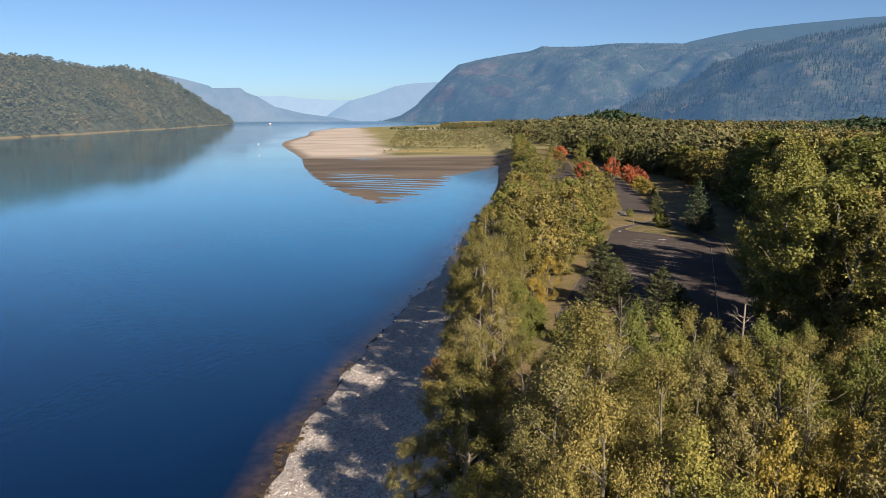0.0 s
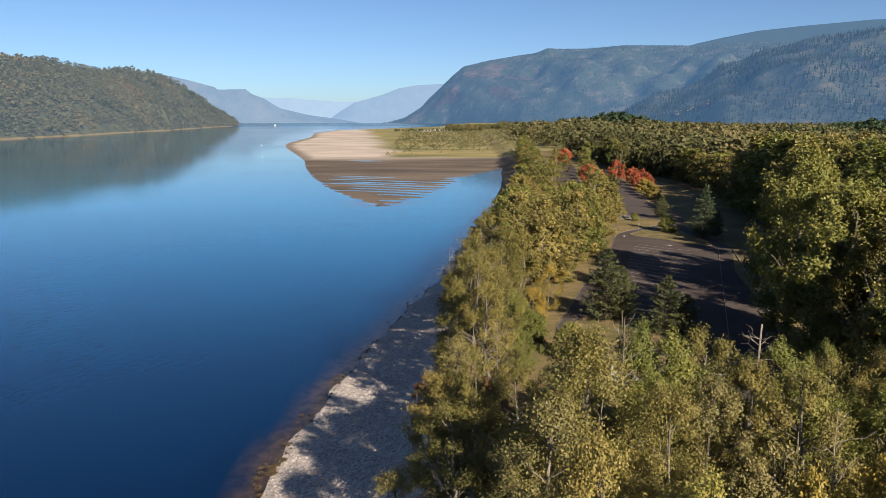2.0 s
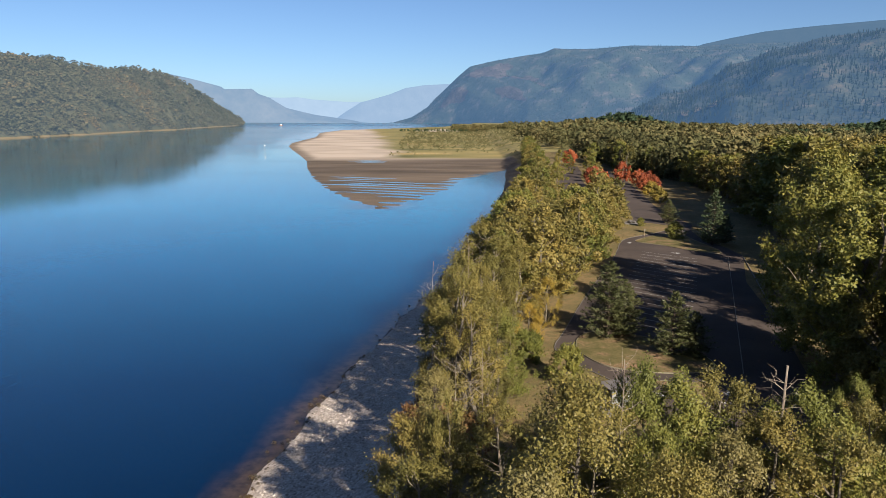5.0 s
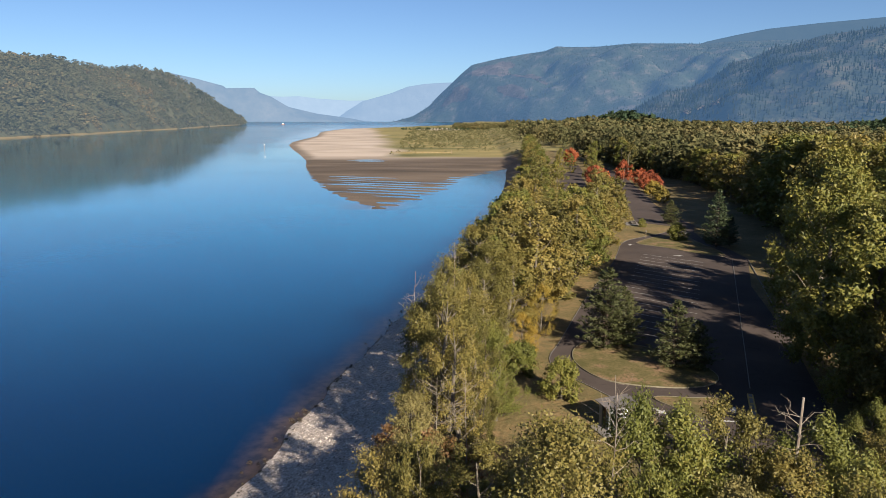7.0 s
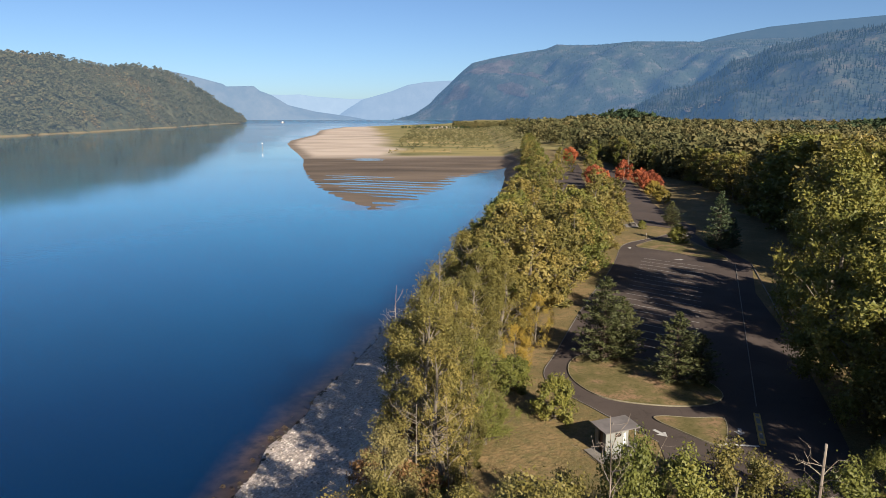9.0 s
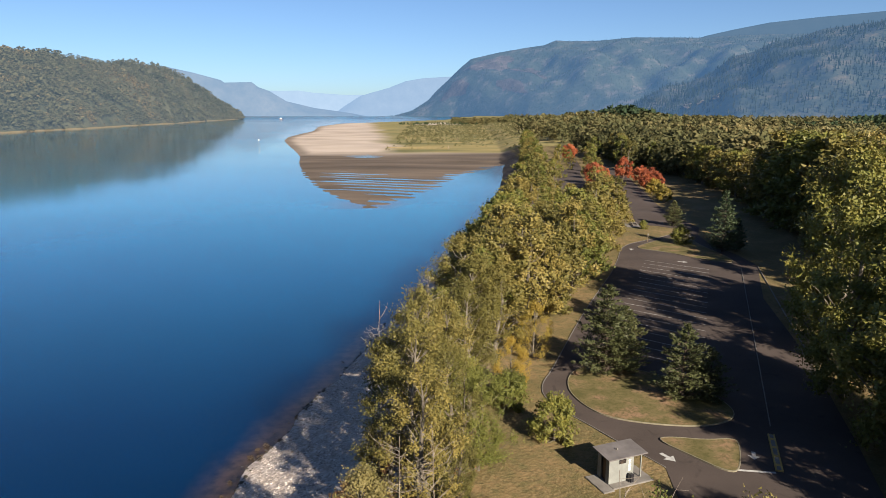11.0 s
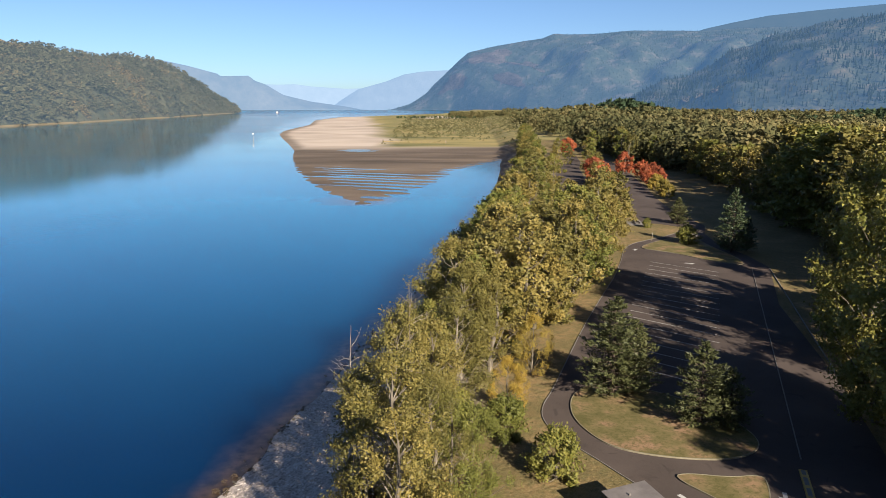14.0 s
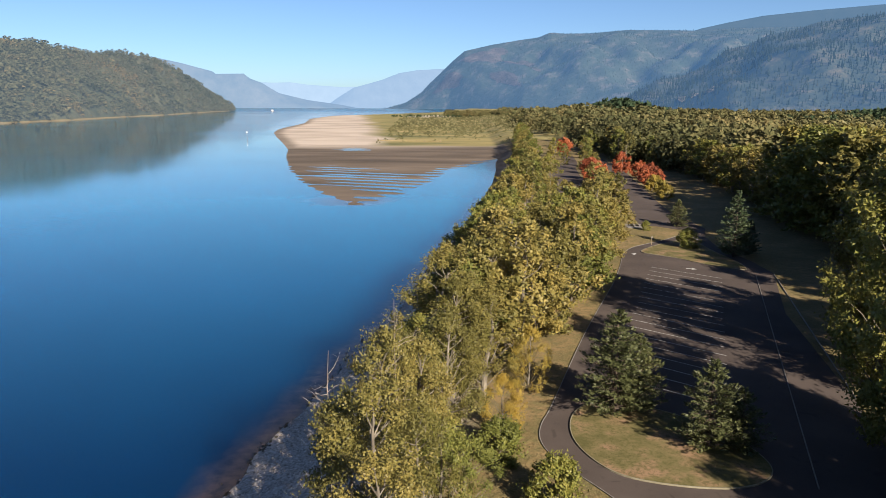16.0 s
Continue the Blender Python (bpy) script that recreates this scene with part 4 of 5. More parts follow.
def conifer(name, seed, height, radius, leaf, whorls=22, arms=8, per=26, size=0.34, label="", bare=0.06, ragged=0.25):
    """A conifer: straight trunk, whorls of boughs and needle sprays."""
    rng = np.random.default_rng(seed)
    tree = new(name)
    pieces = [tube([(0, 0, 0), (0.05, 0, height * 0.5), (0, 0.05, height)], [0.016 * height + 0.04, 0.01 * height, 0.02], 7)]
    pos, way = [], []
    for i in range(whorls):
        u = bare + (0.985 - bare) * i / (whorls - 1)
        reach = radius * (1 - u) ** 0.72 * (0.55 + 0.45 * min(1, u / 0.15)) + 0.12
        for j in range(max(3, int(arms * (1 - 0.45 * u)))):
            a = rng.uniform(0, 2 * np.pi)
            L = reach * rng.uniform(1 - 2 * ragged, 1 + ragged)
            d = np.array((np.cos(a), np.sin(a), rng.uniform(-0.05, 0.35)))
            s = np.array((0, 0, u * height + rng.normal(0, 0.1)))
            pieces.append(tube([s, s + d * L * 0.5, s + d * L + np.array((0, 0, 0.08 * L))], [0.05 * (1 - u) + 0.015, 0.025, 0.01], 3))
            n = int(per * (0.35 + 0.65 * L / radius))
            q = rng.uniform(0.15, 1.05, (n, 1)) ** 0.8
            fan = (1.05 - q) * 0.32 * L + 0.07
            side = np.array((-np.sin(a), np.cos(a), 0))
            sd = rng.uniform(-1, 1, (n, 1))
            pos.append(s + d * L * q + side * sd * fan + np.array((0, 0, 1)) * rng.uniform(-0.04, 0.12, (n, 1)) * radius * 0.5 + np.array((0, 0, 0.08 * L)) * q)
            way.append(unit(d * 0.7 + side * sd * 0.8 + rng.normal(0, 0.25, (n, 3)) + np.array((0, 0, 0.3))))
    v, f = gather(pieces)
    solid("trunk", v, f, BARK_DARK, tree)
    pos = np.concatenate(pos)
    v, f = leaves(rng, pos, np.concatenate(way), size, size * 0.5, 0.3, unit(pos * np.array((1, 1, 0))) * 0.7 + np.array((0, 0, 0.75)) + rng.normal(0, 0.3, pos.shape))
    solid("crown", v, f, leaf, tree)
    return tagged(tree, label, "conifer")


def snag(name, seed, height, bark, label, branches=16, reach=2.2, top_break=True):
    """A dead standing tree: broken pale trunk and bare forking branches."""
    rng = np.random.default_rng(seed)
    ob = new(name)
    h = np.linspace(0, height, 8)
    path = np.column_stack([np.cumsum(rng.normal(0, 0.07, 8)), np.cumsum(rng.normal(0, 0.07, 8)), h])
    path[:, :2] -= path[0, :2]
    v, f = tube(path, np.linspace(0.14, 0.06, 8) if top_break else np.linspace(0.06, 0.015, 8), 6)
    solid("trunk", v, f, bark, ob)
    for k in range(branches):
        pieces = []
        z = height * rng.uniform(0.6, 0.93)
        s = np.array((np.interp(z, h, path[:, 0]), np.interp(z, h, path[:, 1]), z))
        a, L = rng.uniform(0, 2 * np.pi), reach * rng.uniform(0.35, 1.0)
        d = np.array((np.cos(a), np.sin(a), rng.uniform(0.1, 1.0)))
        m1, m2 = s + d * L * 0.4 + rng.normal(0, 0.08, 3), s + d * L * 0.75 + rng.normal(0, 0.1, 3)
        pieces.append(tube([s, m1, m2, s + d * L + rng.normal(0, 0.1, 3)], [0.024, 0.015, 0.010, 0.005], 4))
        for q in (m1, m2):
            w = unit(d + rng.normal(0, 0.6, 3)) * L * rng.uniform(0.25, 0.5)
            pieces.append(tube([q, q + w * 0.5 + rng.normal(0, 0.05, 3), q + w], [0.011, 0.008, 0.004], 3))
        v, f = gather(pieces)
        solid("branch", v, f, bark, ob)
    return tagged(ob, label, "dead tree", "dead trees")


def scaled(x, y, z, turn, s, sz=None):
    return pose(x, y, z, 0, 0, turn) @ Matrix.Diagonal((s, s, s if sz is None else sz, 1.0))


class Stand:
    """Several built trees of one kind, and copies of them."""

    def __init__(self, made):
        self.made = [(ob, h) for ob, h in made]
        self.used = set()

    def plant(self, rng, x, y, height, wide=1.0, z=None, pick=None):
        k = int(rng.integers(len(self.made))) if pick is None else pick
        ob, h = self.made[k]
        s = height / h
        zz = (ground_z(x, y) if z is None else z) - 0.12
        m = scaled(x, y, zz, rng.uniform(0, 360), s * wide, s)
        if k not in self.used:
            self.used.add(k)
            ob.matrix_basis = m
            return ob
        return copy_thing(ob, m @ Matrix.Diagonal((1 / ob.scale.x, 1 / ob.scale.y, 1 / ob.scale.z, 1.0)))


L_OLIVE, L_GREEN, L_TAN = "tall cottonwood with thinning olive-yellow autumn leaves", "full green broadleaf tree with a few yellowing sprays", "half-bare broadleaf tree with sparse tan leaves"
near_olive = Stand([(broadleaf("cottonwood_tree", 21 + k, 15, r, LEAF_OLIVE, BARK, 70, 13, 16, 0.168, low=0.05, label=L_OLIVE), 15) for k, r in enumerate((3.2, 3.7, 2.9, 3.4))])
near_green = Stand([(broadleaf("alder_tree", 31 + k, 14, r, LEAF_GREEN, BARK, 70, 13, 16, 0.168, low=0.05, label=L_GREEN), 14) for k, r in enumerate((3.2, 3.7))])
near_tan = Stand([(broadleaf("willow_tree", 41 + k, 12, r, LEAF_TAN, BARK, 66, 13, 14, 0.15, low=0.05, open_=0.3, label=L_TAN), 12) for k, r in enumerate((2.8, 3.3))])
front_olive = Stand([(broadleaf("cottonwood_tree", 201 + k, 15, r, LEAF_OLIVE, BARK, 82, 15, 18, 0.146, low=0.05, label=L_OLIVE), 15) for k, r in enumerate((3.2, 3.6, 2.9))])
front_tan = Stand([(broadleaf("willow_tree", 211 + k, 13, r, LEAF_TAN, BARK, 80, 16, 17, 0.13, low=0.05, open_=0.08, label=L_TAN), 13) for k, r in enumerate((2.9, 3.3))])
front_green = Stand([(broadleaf("alder_tree", 221, 14, 3.3, LEAF_GREEN, BARK, 82, 15, 18, 0.146, low=0.05, label=L_GREEN), 14)])
big_olive = Stand([(broadleaf("cottonwood_tree", 251, 17, 4.8, LEAF_OLIVE, BARK, 150, 15, 16, 0.145, low=0.05, label="broad old cottonwood with thinning olive-yellow leaves"), 17)])
sparse_olive = Stand([(broadleaf("cottonwood_tree", 241 + k, 15, r, LEAF_OLIVE, BARK, 70, 12, 14, 0.14, low=0.06, open_=0.2, label="slender many-stemmed cottonwood with half-shed olive leaves"), 15) for k, r in enumerate((2.9, 3.3))])
near_yellow = Stand([(broadleaf("maple_tree", 51, 9, 3.4, LEAF_YELLOW, BARK, 60, 11, 16, 0.16, low=0.06, label="small maple in bright golden leaf"), 9)])
east_trees = Stand([(broadleaf("cottonwood_tree", 231 + k, 21, r, leaf, BARK, 92, 13, 15, 0.33, low=0.05, label=lab), 21) for k, (r, leaf, lab) in enumerate(((5.6, LEAF_OLIVE, L_OLIVE), (6.1, LEAF_GREEN, L_GREEN)))])
second_olive = Stand([(broadleaf("cottonwood_tree", 25 + k, 18, r, LEAF_OLIVE, BARK, 62, 10, 11, 0.40, low=0.05, label=L_OLIVE), 18) for k, r in enumerate((4.8, 5.5, 4.4))])
second_green = Stand([(broadleaf("alder_tree", 35 + k, 18, r, LEAF_GREEN, BARK, 62, 10, 11, 0.40, low=0.05, label=L_GREEN), 18) for k, r in enumerate((5.0, 5.6))])
mid_olive = Stand([(broadleaf("cottonwood_tree", 61 + k, 18, r, LEAF_OLIVE, BARK, 40, 6, 10, 0.62, low=0.04, label=L_OLIVE), 18) for k, r in enumerate((4.9, 5.6, 4.6))])
mid_green = Stand([(broadleaf("alder_tree", 71 + k, 18, r, LEAF_GREEN, BARK, 40, 6, 10, 0.62, low=0.04, label=L_GREEN), 18) for k, r in enumerate((5.0, 5.8))])
red_trees = Stand([(broadleaf("red_maple_tree", 81 + k, 8, 3.5, LEAF_RED, BARK, 48, 11, 10, 0.46, low=0.12, label="spreading ornamental maple in orange-red leaf"), 8) for k in range(2)])
gold_trees = Stand([(broadleaf("gold_maple_tree", 85, 6, 3.0, LEAF_YELLOW, BARK, 40, 8, 9, 0.46, label="low rounded tree in golden leaf"), 6)])
bushes = Stand([(broadleaf("round_bush", 91 + k, 4, 1.9, LEAF_GREEN, BARK, 70, 8, 13, 0.19, low=0.04, label="dense rounded green shrub on the lawn", category="shrub"), 4) for k in range(2)])
thicket = Stand([(broadleaf("thicket_shrub", 261 + k, 5, 2.6, leaf, BARK, 60, 8, 12, 0.14, low=0.04, label="leafy olive undergrowth thicket between the trees", category="shrub"), 5) for k, leaf in enumerate((LEAF_GREEN, LEAF_OLIVE))])
rust_bushes = Stand([(broadleaf("rusty_shrub", 95 + k, 4, 2.2, LEAF_RUST, BARK, 40, 7, 11, 0.2, low=0.08, open_=0.2, label="russet half-bare riverside shrub", category="shrub"), 4) for k in range(2)])

rt = np.random.default_rng(5)


def west_lawn(y):
    return np.interp(y, (40, 74, 80, 92, 100, 112, 130, 150, 170, 185, 205, 230, 262, 300, 400, 520, 700), (12, 9, 7, 3.5, 7, 13, 20, 28, 34, 40, 47, 50, 42, 38, 47, 58, 74))


# the bank's tree belt, from the near bend to the far end
taken = []


def free(x, y, gap):
    if any((x - a) ** 2 + (y - b) ** 2 < gap * gap for a, b in taken):
        return False
    taken.append((x, y))
    return True


CLUMP_NORTH = ((-0.4, 79.3, 17.0, sparse_olive, 0.9), (-2.3, 75.4, 15.2, near_olive, 0.85), (2.8, 82.5, 14.5, near_olive, 1.0), (-1.2, 84.5, 12.5, sparse_olive, 0.9), (0.8, 89.5, 13.0, near_olive, 1.2), (4.4, 90.8, 13.0, near_olive, 1.2), (2.6, 86.2, 11.5, near_olive, 1.1),)
CLUMP_SOUTH = ((2.2, 74.4, 13.5, sparse_olive, 1.0), (0.1, 72.4, 16.0, sparse_olive, 1.15), (0.9, 68.2, 14.2, sparse_olive, 1.15), (3.2, 70.4, 7.5, front_olive, 0.9), (4.8, 79.0, 9.0, near_green, 1.2), (0.4, 76.0, 9.0, near_tan, 0.9), (3.4, 77.2, 11.0, near_green, 0.9), (12.4, 106.0, 7.0, near_yellow, 0.8), (8.8, 95.4, 6.2, near_yellow, 0.8),)
GROVE_WEST = ((5.2, 44.3, 17.0, big_olive, 1.0), (9.6, 37.6, 15.0, big_olive, 0.85), (4.3, 30.5, 16.4, big_olive, 0.8), (-3.0, 46.4, 11.6, front_olive, 1.2), (-1.0, 49.6, 14.0, near_olive, 0.6), (-6.4, 44.8, 8.8, front_tan, 1.2), (-2.4, 39.0, 8.5, front_green, 1.2), (2.4, 38.5, 14.0, front_tan, 1.1), (-2.4, 59.8, 11.4, front_tan, 1.05), (-3.4, 52.4, 12.0, front_olive, 1.0),)
GROVE_MIDDLE = ((12.8, 50.8, 14.6, front_green, 1.05), (15.4, 50.4, 14.8, front_olive, 0.9), (10.9, 50.4, 15.4, front_green, 0.75), (17.6, 52.6, 13.4, front_olive, 0.9), (20.7, 51.2, 13.8, front_green, 1.0), (16.8, 46.6, 13.4, front_olive, 1.0), (20.6, 47.2, 13.6, front_green, 1.0), (18.2, 42.0, 15.3, front_olive, 0.9), (13.2, 44.0, 13.5, front_tan, 0.9), (9.2, 44.6, 14.0, front_green, 0.7),)
GROVE_EAST = ((24.2, 50.2, 13.0, front_olive, 0.9), (26.0, 45.8, 14.0, front_green, 1.0), (29.3, 60.5, 10.6, front_green, 0.9), (30.5, 53.0, 12.5, front_olive, 1.0), (22.6, 40.5, 9.5, near_yellow, 0.8), (19.0, 36.5, 11.5, near_yellow, 0.7), (13.6, 32.4, 13.2, near_yellow, 0.55), (26.8, 55.0, 11.0, front_olive, 0.9),)
GROVE_EDGE = ((34.5, 57.0, 12.0, front_green, 1.0), (2.0, 53.0, 11.5, front_olive, 1.1), (-2.0, 56.0, 9.5, front_olive, 1.1), (8.6, 53.6, 11.5, front_olive, 0.8), (7.4, 47.6, 14.5, front_olive, 0.8), (5.2, 55.2, 10.0, front_tan, 0.9), (3.0, 59.5, 4.5, front_green, 1.3), (-3.5, 61.5, 8.2, front_tan, 1.1), (0.5, 65.0, 5.0, front_green, 1.3), (6.0, 50.6, 11.5, front_olive, 0.95),)
for x, y, h, stand, wide in CLUMP_NORTH + CLUMP_SOUTH + GROVE_WEST + GROVE_MIDDLE + GROVE_EAST + GROVE_EDGE:
    taken.append((x, y))
    stand.plant(rt, x, y, h, wide)

for y in np.arange(96, 262, 1.0):
    lo, hi = float(shore_x(y)) + float(np.interp(y, (125, 150), (15, 9.5))), float(west_lawn(y))
    for _ in range(2):
        x = rt.uniform(lo, hi)
        if hi > lo and free(x, y, 4.6 if y < 150 else 5.0):
            h = rt.uniform(12.5, 16.5) * (0.8 if x < lo + 3 else 1.0)
            if abs(x - (3 + 42 * (y - 32) / 268)) < 7 and y > 182:
                h = rt.uniform(6.0, 9.0)
            if y < 106:
                (near_olive if rt.uniform() < 0.6 else near_green).plant(rt, x, y, h, 1.35)
            elif y < 165:
                (second_olive if rt.uniform() < 0.65 else second_green).plant(rt, x, y, h, 1.2)
            else:
                (mid_olive if rt.uniform() < 0.7 else mid_green).plant(rt, x, y, h * 0.85, 1.2)
for y in np.arange(264, 640, 2.2):
    lo, hi = float(shore_x(min(y, 520))) + 12 + max(0, y - 520) * 0.1, float(west_lawn(y))
    x = rt.uniform(lo, max(hi, lo + 5))
    if free(x, y, 6.0):
        (mid_olive if rt.uniform() < 0.6 else mid_green).plant(rt, x, y, rt.uniform(11, 15), 1.15)


def east_edge(y):
    return np.interp(y, (40, 62, 74, 84, 104, 112, 120, 134, 157, 200, 275, 334, 400, 460), (40, 50, 48, 46, 52, 56, 68, 83, 92, 98, 104, 104, 94, 91))


def east_height(x, y):
    """Tall by the lot and far back, lower where the sun reaches the head of the lot."""
    if x > 50 and y < 104 and 89 < 0.866 * x + 0.5 * y < 111:
        return rt.uniform(7.0, 9.5)
    if y < 64:
        return rt.uniform(9.5, 12.5)
    if y < 80:
        return rt.uniform(12.5, 15.5)
    if 54 < x < 74 and 86 < y < 116:
        return rt.uniform(15.5, 18.0)
    if y < 112 - 0.3 * max(0.0, x - 56):
        return rt.uniform(18.0, 21.0)
    if x + 0.577 * y < 153.5:
        return rt.uniform(13.5, 16.5)
    return rt.uniform(22.0, 25.5) if y < 230 else rt.uniform(13.5, 16.5)


def glade(x, y):
    """The narrow gap through which the sun falls across the lot."""
    return x < 72 and abs((x - 46) * 0.905 + (y - 102) * 0.425) < 3.6


for x, y, h in ((44.0, 95.0, 23.5), (43.4, 86.0, 22.0), (41.8, 80.0, 22.0), (41.4, 74.0, 19.0), (42.0, 68.0, 17.0), (43.0, 62.0, 14.5), (44.5, 56.0, 12.5), (49.5, 80.5, 22.0), (48.6, 72.0, 17.5), (48.8, 64.5, 14.0), (54.5, 73.0, 18.0),
                (50.3, 108.8, 25.0), (56.5, 99.0, 10.0), (52.4, 114.0, 25.5), (56.6, 118.0, 24.0), (61.5, 121.0, 19.0)):
    taken.append((x, y))
    east_trees.plant(rt, x, y, h, 1.1 if y < 93 else 0.95)
for y in np.arange(46, 330, 1.3):
    x = float(np.interp(y, (46, 62, 78, 92, 104, 112, 120, 134, 157, 200, 255, 330), (48, 48, 48, 52, 58, 61, 67, 77, 84, 90, 101, 106))) + rt.uniform(-0.8, 7.0)
    if not glade(x, y) and free(x, y, 4.2):
        stand = (second_olive, second_green)[int(rt.uniform() < 0.45)] if 84 < y < 165 else (mid_olive, mid_green)[int(rt.uniform() < 0.5)]
        stand.plant(rt, x, y, east_height(x, y), 1.35)
for y in np.arange(54, 460, 1.5):
    lo = float(east_edge(y)) + 4
    for k in range(5):
        x = rt.uniform(lo, lo + (24 if y < 110 else 42))
        if not glade(x, y) and x < 14 + 0.70 * (y + 8) + 14 and free(x, y, 6.4 if x < lo + 14 else 8.4):
            (mid_olive if rt.uniform() < 0.55 else mid_green).plant(rt, x, y, east_height(x, y), 1.2)
for k in range(420):
    x, y = rt.uniform(-7, 46), rt.uniform(15, 66)
    if y > np.interp(x, (-7, 20, 27, 34, 40), (42, 44, 50, 58, 66)):
        continue
    if (x > 6 or y > 42) and free(x, y, 4.3):
        h = np.interp(x, (-8, 0, 20, 32, 46), (10, 12.5, 13.5, 13, 12)) * rt.uniform(0.78, 1.15)
        q = rt.uniform()
        if y < 19 or x > 6 + 0.66 * y:
            (mid_olive if q < 0.5 else mid_green).plant(rt, x, y, h, 1.0)
        elif x > 26 and y > 44:
            (second_olive if q < 0.55 else second_green).plant(rt, x, y, h, 1.0)
        else:
            if y < 36 and x < 16:
                (front_olive if q < 0.5 else front_green if q < 0.68 else front_tan).plant(rt, x, y, h, rt.uniform(0.8, 1.1))
            else:
                (near_olive if q < 0.5 else near_green if q < 0.68 else near_tan).plant(rt, x, y, h, rt.uniform(0.8, 1.1))

# undergrowth between the southern trees
for k in range(46):
    x, y = rt.uniform(-4, 34), rt.uniform(34, 54)
    if y < np.interp(x, (-7, 20, 27, 34), (48, 50, 54, 60)) and free(x, y, 2.3):
        thicket.plant(rt, x, y, rt.uniform(4.0, 6.5), 1.1)

# trees along the upper drive
for x, y, h, stand in ((76.2, 289, 5.7, red_trees), (79.5, 303, 6.5, red_trees), (80.5, 318, 7.3, red_trees), (78.0, 334, 9.0, red_trees), (58.0, 291, 9.0, red_trees), (61.0, 312, 9.0, red_trees), (72.5, 446, 10.3, red_trees), (64, 335, 6.9, red_trees),
                       (83, 296, 5.6, red_trees), (84.5, 312, 6.5, red_trees), (60, 300, 6.9, red_trees), (69, 345, 9, mid_olive), (71, 368, 10, mid_green), (66, 355, 9, mid_olive), (76, 395, 13, mid_green), (80, 420, 12, mid_olive), (64, 430, 11, mid_green), (58, 400, 10, mid_olive), (73.5, 262, 5.4, gold_trees), (74.5, 273, 5.0, gold_trees), (72.3, 252, 4.6, gold_trees), (77.0, 281, 5.0, gold_trees), (66, 410, 9, mid_green), (62, 380, 8, mid_olive), (90, 372, 16, mid_olive), (93, 400, 17, mid_green), (98, 425, 18, mid_olive), (86, 440, 15, mid_green), (119, 330, 9, gold_trees)):
    taken.append((x, y))
    stand.plant(rt, x, y, h, 1.0 if stand in (red_trees, gold_trees) else 1.15)

pine = conifer("pine_tree", 101, 10.5, 4.1, NEEDLE, 24, 12, 52, 0.34, "bushy young pine with dense green needles", 0.04)
pine.matrix_basis = scaled(20.0, 100.2, 0.1, 40, 1.0)
pine_small = conifer("pine_tree", 102, 8.0, 3.4, NEEDLE, 20, 11, 46, 0.32, "bushy young pine with dense green needles", 0.04)
pine_small.matrix_basis = scaled(26.8, 94.0, 0.1, 160, 1.0)
copy_thing(pine_small, scaled(29.6, 94.0, 0.1, 20, 0.8, 0.68))
copy_thing(pine, scaled(22.6, 101.6, 0.1, 200, 0.75, 0.72))
spruce = conifer("spruce_tree", 103, 13, 4.2, NEEDLE_DARK, 26, 12, 34, 0.42, "dark layered conifer on the grass island", 0.03, 0.15)
spruce.matrix_basis = scaled(60.4, 171.2, 0.1, 0, 0.95, 0.99)
copy_thing(spruce, scaled(64.2, 173.0, 0.1, 90, 0.6, 0.55))
copy_thing(pine_small, scaled(60.6, 205.4, 0.0, 70, 0.9, 0.82))
bushes.plant(rt, 12.0, 84.4, 4.3, 1.0)
bushes.plant(rt, 8.4, 91.8, 3.6, 1.25)
bushes.plant(rt, 54.7, 180.2, 4.0, 1.25)
bushes.plant(rt, 51.5, 200.5, 2.2, 1.1)
for x, y, h in ((-4.6, 73.5, 4.0), (-2.2, 76.4, 4.4), (-1.2, 63.5, 6.6), (3.0, 79.0, 3.6)):
    rust_bushes.plant(rt, x, y, h)

birch = broadleaf("birch_tree", 118, 18, 2.4, LEAF_OLIVE, BARK_PALE, 40, 6, 10, 0.42, low=0.22, label="slender pale-barked birch in yellowing leaf")
birch.matrix_basis = scaled(30.9, 159.4, -0.05, 0, 1.0)
s1 = snag("snag", 121, 15.4, DEADWOOD, "broken pale dead trunk with bare branches", 26, 1.5)
s1.matrix_basis = pose(18.5, 49.6, -0.1)
for k, (x, y, h) in enumerate(((19.6, 48.0, 11.2), (17.8, 38.6, 14.0), (8.6, 47.2, 16.6), (9.6, 50.8, 15.8), (6.5, 52.5, 11.0), (0.6, 79.0, 17.9), (-3.0, 75.2, 16.0), (1.7, 64.2, 11.0), (-0.4, 65.4, 10.0), (13.6, 58.4, 9.5))):
    o = snag("snag", 130 + k, h, DEADWOOD, "thin grey dead sapling with bare twigs", 13, 2.2, False)
    o.matrix_basis = pose(x, y, -0.1)

# woods beyond: one body of far trees on the flat
r2 = np.random.default_rng(17)
pts = []
while len(pts) < 2600:
    y = 300 + 1900 * r2.uniform() ** 1.7
    x = r2.uniform(90, 40 + 0.80 * y + 60)
    if x < np.interp(y, (300, 334, 360, 400, 460, 600, 2300), (112, 106, 99, 95, 92, 78, 150)):
        continue
    pts.append((x, y, -0.3))
pts = np.array(pts)
hh = r2.uniform(16, 23, len(pts)) + np.exp(-((pts[:, 1] - 900) / 200) ** 2 - ((pts[:, 0] - 190) / 80) ** 2) * 12
FLAT_MIX = far_leaf("flat_broadleaf", ((0.15, (0.03613, 0.03952, 0.01908)), (0.4, (0.07062, 0.07147, 0.0323)), (0.62, (0.1199, 0.1051, 0.04699)), (0.85, (0.1725, 0.1309, 0.05873)), (1.0, (0.1232, 0.1033, 0.04699))))
